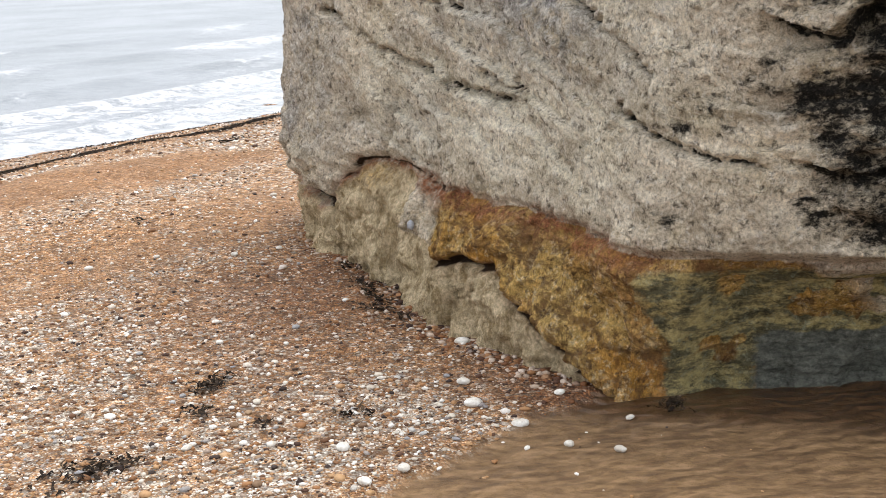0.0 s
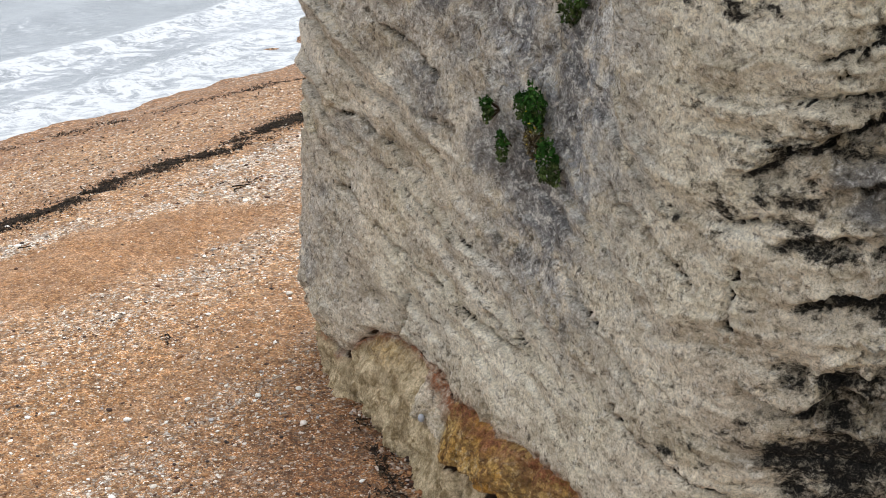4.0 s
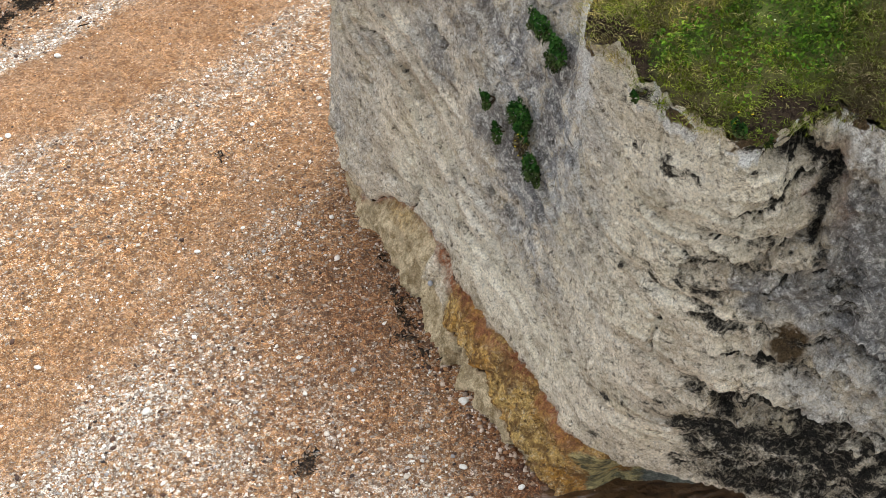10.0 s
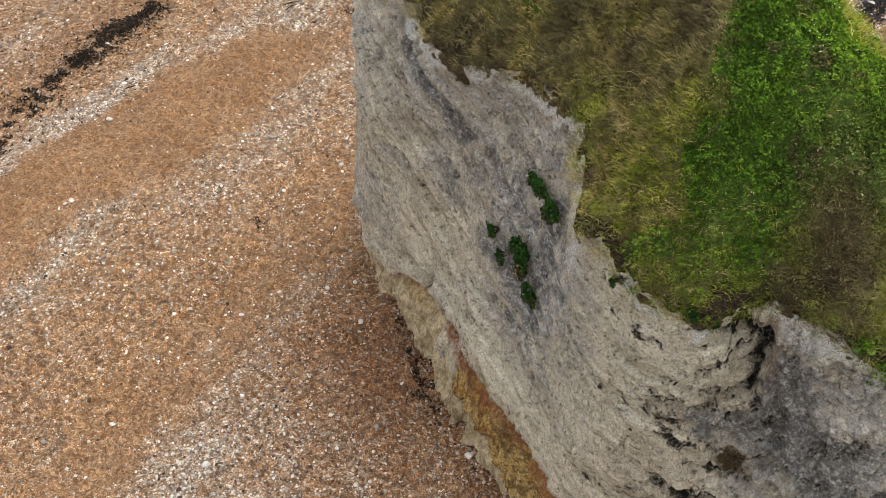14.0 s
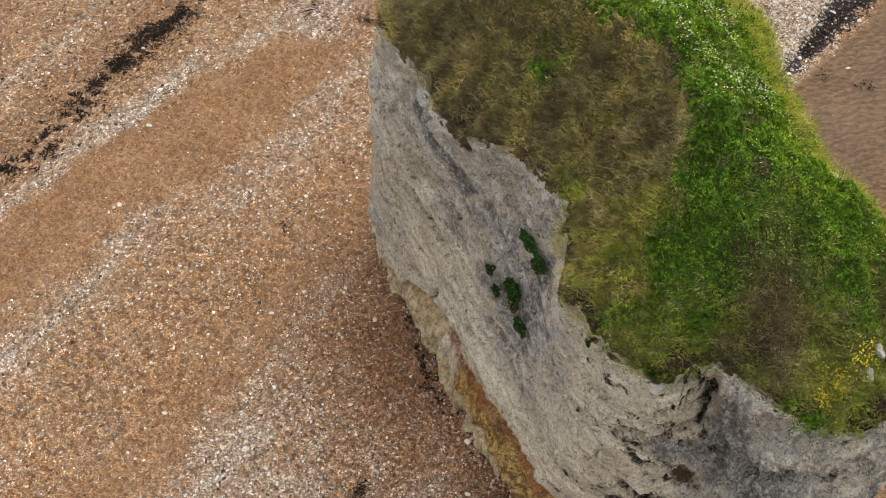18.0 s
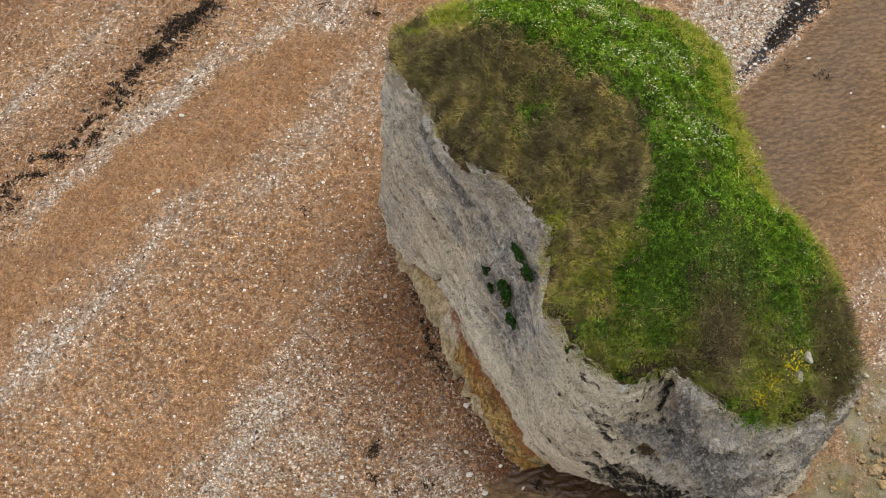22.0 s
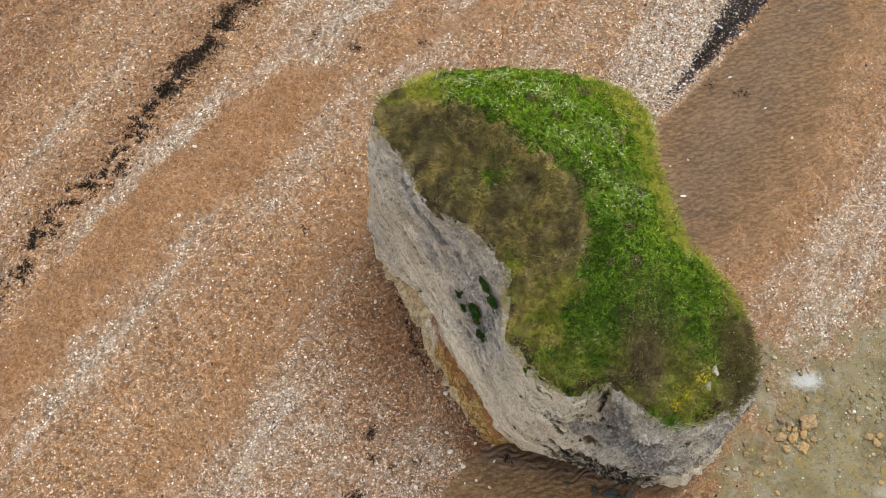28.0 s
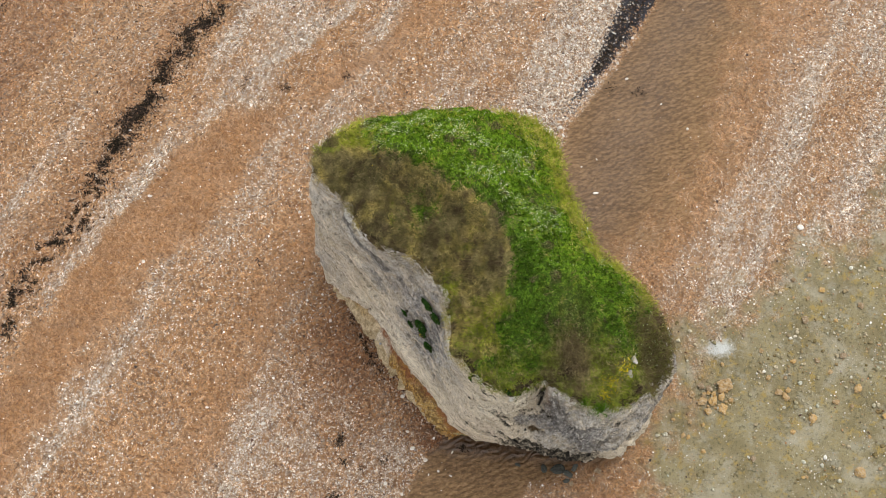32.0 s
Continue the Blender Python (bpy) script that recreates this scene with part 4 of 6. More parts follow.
# gully that falls from the notch in the south lip
for (ua, za), (ub, zb) in (((10.0, 15.1), (9.95, 14.0)), ((9.95, 14.0), (10.42, 13.4)), ((10.42, 13.4), (10.35, 12.7)), ((10.35, 12.7), (10.5, 11.6))):
    du, dz = ub - ua, zb - za
    t = np.clip(((uu - ua) * du + (zz - za) * dz) / (du * du + dz * dz), 0, 1)
    off = np.hypot(uu + 0.25 * rough_mid - ua - t * du, zz + 0.1 * rough_mid - za - t * dz)
    disp -= 0.5 * south * np.exp(-(off / 0.16) ** 2)
    # the gully's inner shade joins the same colour mask
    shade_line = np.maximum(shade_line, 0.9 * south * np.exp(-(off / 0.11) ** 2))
disp *= smooth(1.0, 0.96, topness) * 0.85 + 0.15
flat[:, :2] += np.tile(norm_out, (ROWS, 1)) * disp[:, None]
# what the stone is made of, and the shade painted into its colour
nz = fbm(flat * 1.4 + 50, 4)
nb = fbm(flat * np.array((1.8, 1.8, 3.4)) + 60, 5, 0.7)
def strip(ua, za, ub, zb, wide):
    du, dz = ub - ua, zb - za
    t = np.clip(((uu - ua) * du + (zz - za) * dz) / (du * du + dz * dz), 0, 1)
    return np.exp(-(np.hypot(uu + 0.5 * nz - ua - t * du, zz + 0.35 * nz - za - t * dz) / wide) ** 2)


buff = west * smooth(-1.7, -2.6, uu + 0.3 * nz)
ochre = smooth(hi_edge + 0.05, hi_edge - 0.1, zz) * smooth(low_edge - 0.15, low_edge + 0.15, zz) * (1 - 0.75 * south * smooth(7.5, 9, uu)) * (1 - 0.6 * west * smooth(-2.9, -2.0, uu) * smooth(0.1, -0.7, uu))
ochre *= 1 - buff * (0.66 - 0.2 * np.exp(-((uu + 4.4) / 1.3) ** 2 - ((zz - 2.45) / 0.35) ** 2) - 0.62 * np.exp(-((uu + 7.4) / 0.6) ** 2 - ((zz - 1.5) / 0.4) ** 2))
rust = np.exp(-((zz - hi_edge + 0.10) / (0.26 - 0.12 * buff)) ** 2) * smooth(-0.7, 0.1, nz) + 0.7 * np.exp(-((zz - low_edge) / 0.12) ** 2) * arch
rust *= 1 - 0.7 * south
rust = rust + 0.35 * strip(10.3, 14.0, 10.7, 12.6, 0.3)
olive = south * smooth(2.5, 2.0, zz) * smooth(-0.3, 0.3, nz + 0.2)
slab = south * smooth(1.1, 0.8, zz + 0.2 * nz) * smooth(3.6, 4.6, flat[:, 0])
px = flat[:, 0]
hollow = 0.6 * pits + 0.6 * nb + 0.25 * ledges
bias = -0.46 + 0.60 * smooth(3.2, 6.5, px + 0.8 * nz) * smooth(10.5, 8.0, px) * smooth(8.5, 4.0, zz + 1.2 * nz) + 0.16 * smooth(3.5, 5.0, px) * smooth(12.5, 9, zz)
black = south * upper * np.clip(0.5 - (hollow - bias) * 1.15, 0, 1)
# the carved cracks get their inner shade painted black as well
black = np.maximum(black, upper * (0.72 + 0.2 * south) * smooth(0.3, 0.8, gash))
black_top = np.interp(px, [3.5, 4.3, 5.7, 7.3, 9.0, 10.5, 13], [4.2, 6.3, 6.7, 7.6, 7.4, 5.6, 4.0])
stain = south * upper * smooth(black_top + 0.7, black_top - 1.2, zz + 0.9 * nz + 0.7 * nb) * smooth(3.3, 5.6, px + 0.9 * nz + 1.1 * nb) * smooth(13.0, 9.5, px)
black = np.maximum(black, stain * np.clip(0.52 + 0.42 * smooth(0.3, -0.4, nb + 0.4 * pits) - 0.12 * smooth(5.2, 6.2, zz), 0, 1))
# ledge and gully shade, painted on top of the black stains
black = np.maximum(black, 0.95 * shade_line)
# shade in the arch, the corner hollow and below the overhang, as painted lines
crevice_shade = np.exp(-((zz - low_edge + 0.03) / 0.10) ** 2) * arch * smooth(-0.5, 0.0, rough_mid + 0.25) + 0.8 * np.exp(-(np.minimum(np.abs(zz - 1.95 + 0.23 * (uu + 8.4)), 9) / 0.1) ** 2) * west * smooth(-8.6, -8.0, uu) * smooth(-5.7, -6.2, uu)
crevice_shade += 0.75 * np.exp(-((zz - hi_edge + 0.04) / 0.05) ** 2) * west * smooth(-5.7, -5.3, uu) * smooth(1.0, -1.0, uu) * smooth(-0.6, 0.0, rough_mid + 0.2)
moss_hole = np.exp(-((uu + 0.9) / 0.3) ** 2 - ((zz - 5.85) / 0.22) ** 2)
black = np.maximum(black, south * upper * smooth(10.5, 8.0, px) * smooth(3.7, 6.2, px + nz + nb) * smooth(5.2, 3.2, zz + 0.8 * nz) * 0.75)
moss = np.exp(-((px - 6.5) / 0.5) ** 2 - ((zz - 9.0) / 0.9) ** 2) * smooth(-0.5, 0.1, nb + 0.2) + 0.85 * smooth(0.968, 0.986, topness + 0.014 * nz) * smooth(-0.15, 0.2, nz + 0.4 * nb) + 0.95 * strip(-3.4, 14.4, -2.7, 13.7, 0.3)
moss = np.clip(moss + 0.8 * moss_hole * smooth(-0.2, 0.3, nb), 0, 1)
chalk = smooth(0.93, 0.985, topness + 0.02 * nz) * smooth(-0.2, 0.2, nz + 0.1) + 0.9 * strip(4.3, 15.4, 5.4, 13.6, 0.45) + 0.6 * np.exp(-((uu - 4.2) / 0.7) ** 2) * smooth(10.5, 12.5, zz)
marl = np.maximum(west * smooth(low_edge + 0.1, low_edge - 0.1, zz), 0.95 * buff * smooth(hi_edge - 0.05, hi_edge - 0.25, zz))
grey = np.clip(0.62 * south * smooth(6.0, 7.2, px + 1.0 * nz) * smooth(16.5, 13.5, px) * smooth(5, 8, zz) + 0.9 * np.exp(-(((uu - 2.2) / 2.2) ** 2)) * smooth(4.5, 7, zz) * smooth(14.5, 11, zz) + 0.35 * smooth(-4.8, -6.5, uu + 0.8 * warp) * upper * smooth(9, 5, zz) + 0.2 * smooth(0.0, 0.45, warp) * upper + 0.5 * smooth(7.5, 12, zz + 1.5 * nz) * west, 0, 1)

# paler beds and greyer ones
zone = 0.8 * strip(-4.3, 7.4, 0.1, 6.2, 0.45) + 1.1 * strip(-3.4, 4.7, 4.5, 4.0, 1.1) + 1.25 * strip(5.0, 8.5, 6.8, 14.2, 1.6) + 1.2 * strip(7.6, 8.5, 9.6, 13.6, 1.1) + 0.5 * strip(4.5, 6.5, 7.0, 5.0, 1.0)
zone += 1.1 * strip(8.0, 12.6, 9.7, 13.3, 0.9) + 0.7 * strip(-3.2, 3.7, -1.6, 3.3, 0.5) + 0.7 * strip(2.6, 5.6, 3.2, 3.4, 0.35)
zone -= 0.9 * strip(0.3, 8.8, 2.9, 7.9, 0.8) + 0.8 * strip(2.7, 9.5, 2.9, 12.5, 0.5) + 0.6 * strip(3.4, 6.2, 3.5, 5.4, 0.4) + 0.6 * strip(-1.0, 5.9, -0.5, 5.7, 0.35) + 0.22 * strip(-7.9, 3.6, -7.5, 5.5, 1.0)
zone -= 0.45 * strip(-3.6, 9.7, -2.4, 9.1, 0.7) + 0.4 * strip(-6.2, 7.9, -5.6, 7.7, 0.6) + 0.7 * strip(9.0, 10.9, 10.4, 10.2, 0.6) + 0.9 * strip(10.9, 13.2, 12.0, 10.0, 0.8) + 0.7 * strip(13.0, 10.5, 13.8, 7.5, 0.8) + 0.9 * strip(-5.6, 13.2, -2.3, 11.8, 0.55) + 0.5 * strip(-1.0, 12.0, 1.5, 11.2, 0.5)
stack = thing("sea_stack", "tall weathered pale limestone sea stack with ochre band and grassy top", "sea stack")
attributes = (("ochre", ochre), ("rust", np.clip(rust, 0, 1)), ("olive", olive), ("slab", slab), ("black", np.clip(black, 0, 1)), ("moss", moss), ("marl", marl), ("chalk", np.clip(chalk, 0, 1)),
              ("along", uu), ("bed", bed + 0.35 * warp), ("grey", grey), ("zone", zone), ("crevice_shade", np.clip(crevice_shade, 0, 1)))
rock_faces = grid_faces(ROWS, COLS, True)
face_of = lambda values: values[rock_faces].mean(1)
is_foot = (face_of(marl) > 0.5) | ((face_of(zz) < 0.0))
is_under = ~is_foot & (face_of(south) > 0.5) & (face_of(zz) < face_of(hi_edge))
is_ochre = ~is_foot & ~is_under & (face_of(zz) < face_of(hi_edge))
for name, label, chosen in (("cliff", "weathered pale limestone with grey lichen, black stains and shade painted under its ledges", ~(is_foot | is_under | is_ochre)), ("ochre_band", "rusty yellow ochre rock band", is_ochre),
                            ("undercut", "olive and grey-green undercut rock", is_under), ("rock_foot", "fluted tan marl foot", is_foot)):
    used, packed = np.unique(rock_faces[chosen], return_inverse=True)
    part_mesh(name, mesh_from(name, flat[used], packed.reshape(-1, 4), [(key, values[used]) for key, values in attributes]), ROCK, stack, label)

# turf cap
RINGS = 130
ring = np.linspace(0, 1, RINGS)
cap_cols = np.arange(0, COLS, 2)
edge_xy = flat.reshape(ROWS, COLS, 3)[-1][cap_cols, :2]
edge_xy = AXIS + (edge_xy - AXIS) * 0.997
CX = AXIS[0] + (edge_xy[:, 0] - AXIS[0])[None] * ring[::-1, None]
CY = AXIS[1] + (edge_xy[:, 1] - AXIS[1])[None] * ring[::-1, None]
cx, cy = CX.ravel(), CY.ravel()
cq = np.stack([cx, cy, 0 * cx], -1)
cz = turf_height(cx, cy)
inner = np.repeat(smooth(1.0, 0.93, ring[::-1]), len(cap_cols))
cz = cz + inner * (0.10 + 0.22 * fbm(cq * 0.7, 4) + 0.10 * fbm(cq * 2.5, 3)) + 0.02


def lushness(x, y):
    """Where broad green leaves grow rather than dry grass."""
    q = np.stack([x, y, 0 * x], -1)
    n = fbm(q * 0.6 + 7, 4)
    g = smooth(-0.25, 0.25, x - ridge_line(y) + (0.5 + 2.0 * smooth(-3.0, -5.0, y)) * n + 0.7 * fbm(q * 2.2 + 55, 3))
    g *= 1 - 0.92 * smooth(0.25, 0.75, np.exp(-((x - 8.3 - 0.1 * n) / 1.5) ** 2 - ((y + 7.4) / 2.1) ** 2) + 0.3 * n)
    g *= 1 - 0.95 * smooth(12.4, 13.2, x + 0.5 * n) * smooth(-3.4, -4.4, y)
    g *= smooth(-7.8, -5.4, y + 1.4 * n) * smooth(1.9, 3.6, x + 0.8 * n + 4 * smooth(0, 2, y))
    g = np.maximum(g, 0.8 * np.exp(-((x - 1.3) / 0.9) ** 2 - ((y - 2.7) / 0.9) ** 2))
    d = np.stack([x, y], -1) - AXIS
    rim = np.linalg.norm(d, axis=1) / R_LIP(np.arctan2(d[:, 1], d[:, 0]))
    g *= 1 - 0.85 * smooth(0.72, 0.88, rim + 0.15 * n) * smooth(6.0, 8.0, x) * smooth(-6.5, -4.5, y)
    return np.clip(g, 0, 1)


def bare_soil(x, y):
    """Dark earth that shows along the south lip and in worn places."""
    d = np.stack([x, y], -1) - AXIS
    rim = np.linalg.norm(d, axis=1) / R_LIP(np.arctan2(d[:, 1], d[:, 0]))
    q = np.stack([x, y, 0 * x], -1)
    n = fbm(q * 1.3 + 44, 4)
    g = smooth(0.935, 0.985, rim + 0.08 * n) * (1 - 0.7 * smooth(12.4, 13.4, x)) * (0.85 + 0.15 * smooth(-3.5, -5.5, y)) * smooth(8.5, 5.0, y - 0.6 * (5 - x)) * smooth(-0.35, 0.1, n + 0.18)
    g = np.maximum(g, np.exp(-((x - 8.0) / 1.1) ** 2 - ((y + 7.6) / 0.8) ** 2))
    g = np.maximum(g, np.exp(-((x + 1.35) / 0.75) ** 2 - ((y - 2.9) / 0.6) ** 2))
    return np.clip(g, 0, 1)


part_mesh("turf", mesh_from("turf", np.stack([cx, cy, cz], -1), grid_faces(RINGS, len(cap_cols), True)[:, ::-1], (("lush", lushness(cx, cy)), ("soil", bare_soil(cx, cy)))), TURF, stack, "rough green and brown grassy turf")

# ---- scattered pebbles, grass and leaves: many small shapes in one mesh ----
def octa():
    v = np.array([(1, 0, 0), (-1, 0, 0), (0, 1, 0), (0, -1, 0), (0, 0, 1), (0, 0, -1)], float)
    f = np.array([(0, 2, 4), (2, 1, 4), (1, 3, 4), (3, 0, 4), (2, 0, 5), (1, 2, 5), (3, 1, 5), (0, 3, 5)])
    return v, f


def icosa(level=1):
    bm = bmesh.new()
    bmesh.ops.create_icosphere(bm, subdivisions=level, radius=1)
    v = np.array([tuple(p.co) for p in bm.verts])
    f = np.array([[p.index for p in q.verts] for q in bm.faces])
    bm.free()
    return v, f


def scatter(shape, places, sizes, turns, tilts=None):
    """One mesh of many copies of a shape: (n, 3) places, (n, 3) sizes, turns about z, a jitter of each corner."""
    v, f = shape
    n, k = len(places), len(v)
    p = v[None] * sizes[:, None] * (1 + 0.16 * RNG.standard_normal((n, k, 1)))
    if tilts is not None:
        c, s_ = np.cos(tilts)[:, None], np.sin(tilts)[:, None]
        p = np.stack([p[..., 0], c * p[..., 1] - s_ * p[..., 2], s_ * p[..., 1] + c * p[..., 2]], -1)
    c, s_ = np.cos(turns)[:, None], np.sin(turns)[:, None]
    p = np.stack([c * p[..., 0] - s_ * p[..., 1], s_ * p[..., 0] + c * p[..., 1], p[..., 2]], -1) + places[:, None]
    return p.reshape(-1, 3), (f[None] + (np.arange(n) * k)[:, None, None]).reshape(-1, f.shape[1])


def outside_stack(x, y, slack=0.0):
    d = np.stack([x, y], -1) - AXIS
    return np.linalg.norm(d, axis=1) > R_FOOT(np.arctan2(d[:, 1], d[:, 0])) + slack


def pebble_field(name, label, count, box, low, high, shape, dense, seed):
    rng = np.random.default_rng(seed)
    x, y = rng.uniform(box[0], box[1], count), rng.uniform(box[2], box[3], count)
    m = dict(ground_masks(x, y, 0 * x))
    s, a = shore_coords(x, y)
    chance = (dense + (1 - dense) * m["pale"]) * (1 - 0.85 * m["fine"]) * (1 - 0.985 * m["sand"]) * (1 - 0.75 * m["reef"])
    keep = (rng.random(count) < chance) & outside_stack(x, y, -0.15) & (s < 42)
    x, y = x[keep], y[keep]
    n = len(x)
    r = low * (high / low) ** (rng.random(n) ** 3.4)
    size = np.stack([r, r * rng.uniform(0.6, 0.95, n), r * rng.uniform(0.35, 0.6, n)], -1)
    z = ground_height(x, y) - 0.10 * m["sand"][keep]
    v, f = scatter(shape, np.stack([x, y, z + size[:, 2] * 0.35], -1), size, rng.uniform(0, 6.28, n), rng.normal(0, 0.2, n))
    ob = new(name, mesh_from(name, v, f, (("wet", np.repeat(m["wet"][keep], len(shape[0]))),)))
    ob.data.materials.append(PEBBLE)
    return tagged(ob, label, "pebbles", kind="stuff")


pebble_field("pebbles", "small orange, white and grey beach pebbles", 230000, (-30, 42, -14, 44), 0.026, 0.095, octa(), 0.13, 1)
pebble_field("cobbles", "rounded white and tan cobbles on the shingle", 24000, (-30, 42, -14, 44), 0.05, 0.13, icosa(1), 0.07, 2)
pebble_field("shingle", "wet pebbles and small cobbles round the rock's foot", 56000, (-13, 6, -12, 10), 0.02, 0.07, icosa(1), 0.20, 3)


# ---- single stones ----
def stone_mesh(name, seed, squash, rough, level=3):
    rng = np.random.default_rng(seed)
    v, f = icosa(level)
    off = rng.uniform(-50, 50, 3)
    v = v * (1 + rough * fbm(v * 1.1 + off, 3)[:, None] + 0.35 * rough * fbm(v * 4 + off, 2)[:, None])
    if rough > 0.5:
        v = np.sign(v) * np.abs(v) ** 0.86
        v = np.round(v * 2.2 + 0.15 * rng.standard_normal(v.shape)) / 2.2 * 0.10 + v * 0.90
    return mesh_from(name, v * np.array(squash), f, shade=rough < 0.5)


def put_stones(name, label, category, group, meshes, material, spots):
    for me in meshes:
        me.materials.append(material)
    for k, (x, y, size) in enumerate(spots):
        ob = new(name, meshes[k % len(meshes)])
        z = float(ground_height(np.array([x]), np.array([y]))[0])
        if dict(ground_masks(np.array([x]), np.array([y]), 0))["sand"][0] > 0.5:
            z -= 0.10
        ob.location, ob.rotation_euler, ob.scale = (x, y, z + 0.16 * size), (0, 0, 2.4 * k), (size / 2,) * 3
        tagged(ob, label, category, group)


cobble_shapes = [stone_mesh("cobble", i, q, 0.22) for i, q in enumerate(((1, 0.75, 0.5), (1, 0.6, 0.45), (0.95, 0.85, 0.55), (1, 0.5, 0.35)))]
COBBLES = [(-1.05, -2.8, 0.31), (-2.57, -10.0, 0.29), (-3.0, -8.6, 0.26), (1.72, -7.1, 0.22), (-0.14, -7.4, 0.31), (1.37, -8.7, 0.24), (-2.0, -9.5, 0.23), (-5.5, -8.35, 0.24),
           (-0.9, -6.5, 0.32), (-1.05, -5.3, 0.29), (0.6, -8.25, 0.19), (-0.08, -8.4, 0.17), (0.63, -6.0, 0.21), (-17.0, 14.5, 0.34), (-17.75, 9.45, 0.28), (-18.2, 9.0, 0.2), (-18.0, 9.3, 0.18)]
COBBLES_2 = [(-14.2, -1.8, 0.26), (-5.6, 5.25, 0.19), (-14.2, 1.5, 0.22), (-10.6, -3.4, 0.29), (-10.0, 3.5, 0.25), (-6.7, 5.0, 0.20), (-9.8, 15.3, 0.22), (-6.5, 11.7, 0.25),
             (18.9, 19.3, 0.31), (28.7, 5.4, 0.50), (15.4, 13.0, 0.19), (22.5, 14.5, 0.22), (21.0, 16.8, 0.19), (14.2, 12.6, 0.15), (26.0, 8.2, 0.25), (30.5, 9.0, 0.31)]
put_stones("cobble", "pale rounded chalk cobble lying on the beach", "stone", "pale cobbles on the beach", cobble_shapes, WHITE_STONE, COBBLES + COBBLES_2)
slab_shape = [stone_mesh("flat_stone", 9, (1, 0.45, 0.22), 0.12)]
put_stones("flat_stone", "flat cream oval stone lying on rippled sand", "stone", "", slab_shape, WHITE_STONE, [(14.8, 10.3, 0.42)])
boulder_shapes = [stone_mesh("boulder", 20 + i, q, 0.75, 3) for i, q in enumerate(((1, 0.8, 0.7), (1, 0.7, 0.55), (0.9, 0.9, 0.6)))]
BOULDERS = [(20.7, -5.3, 1.35), (19.1, -5.1, 0.6), (19.7, -6.3, 0.75), (20.2, -6.9, 0.85), (18.9, -6.2, 0.85), (18.4, -5.6, 0.55), (19.6, -5.4, 0.6), (20.3, -6.1, 0.7), (19.2, -6.9, 0.6), (20.9, -6.4, 0.45),
            (24.6, -6.75, 0.7), (24.2, -6.3, 0.6), (24.9, -6.3, 0.5), (27.9, -7.6, 0.6), (26.0, -8.5, 0.7), (27.3, -1.5, 0.65), (29.6, -6.9, 0.8), (28.2, -12.6, 0.9), (11.1, -9.8, 0.55), (10.7, -10.3, 0.4)]
BOULDERS_2 = [(27.4, -4.5, 0.38), (29.2, -4.4, 0.45), (23.8, -5.2, 0.38), (25.8, -4.3, 0.41), (21.4, -10.6, 0.38), (9.2, -10.4, 0.34), (17.2, -8.3, 0.38), (18.3, -9.6, 0.30), (29.0, 0.5, 0.45), (31.4, -1.0, 0.52), (24.5, -9.2, 0.34), (30.9, -9.0, 0.41)]
BOULDERS = [(x, y, 0.82 * size) for x, y, size in BOULDERS]
for k in range(11):
    turn, far = 2.4 * k, 0.25 + 0.95 * ((k * 0.37) % 1.0)
    BOULDERS.append((19.65 + far * math.cos(turn), -6.0 + 0.8 * far * math.sin(turn), 0.2 + 0.16 * ((k * 0.61) % 1.0)))
DARK_ROCK = stone_material("weedy_rock", (0.035, 0.036, 0.032), (0.085, 0.085, 0.075), (0.05, 0.055, 0.03))
dark_shapes = [stone_mesh("foot_rock", 60 + i, q, 0.6, 3) for i, q in enumerate(((1, 0.7, 0.5), (1, 0.55, 0.45)))]
put_stones("foot_rock", "dark weed-stained rock at the foot of the stack", "rock", "dark rocks at the south foot", dark_shapes, DARK_ROCK,
           [(8.5, -9.3, 0.9), (9.1, -9.75, 0.7), (7.6, -9.1, 0.55), (9.6, -9.4, 0.6), (8.9, -10.2, 0.4), (5.9, -8.6, 0.4)])
put_stones("boulder", "angular ochre sandstone boulder on the greenish rock platform", "boulder", "ochre boulders on the platform", boulder_shapes, OCHRE_STONE, BOULDERS + BOULDERS_2)


def reef_rubble():
    rng = np.random.default_rng(12)
    x, y = rng.uniform(14, 44, 24000), rng.uniform(-17, 16, 24000)
    knots = fbm(np.stack([x, y, 0 * x], -1) * 0.5 + 6, 3)
    m = dict(ground_masks(x, y, 0 * x))
    keep = (rng.random(24000) < 0.6 * m["reef"] * smooth(-0.1, 0.4, knots)) & outside_stack(x, y, 0.1)
    x, y = x[keep], y[keep]
    r = 0.035 * (0.2 / 0.035) ** (rng.random(len(x)) ** 3.0)
    size = np.stack([r, r * 0.8, r * 0.5], -1)
    v, f = scatter(icosa(1), np.stack([x, y, ground_height(x, y) + 0.2 * r], -1), size, rng.uniform(0, 6.28, len(x)))
    ob = new("rubble", mesh_from("rubble", v, f))
    ob.data.materials.append(RUBBLE)
    tagged(ob, "loose pale and ochre stones on the rock platform", "stones", kind="stuff")


RUBBLE = leaf_material("platform_rubble", (0.20, 0.14, 0.06), (0.48, 0.42, 0.30), (0.70, 0.68, 0.62), 0.7, gap_shade=0.0)
reef_rubble()


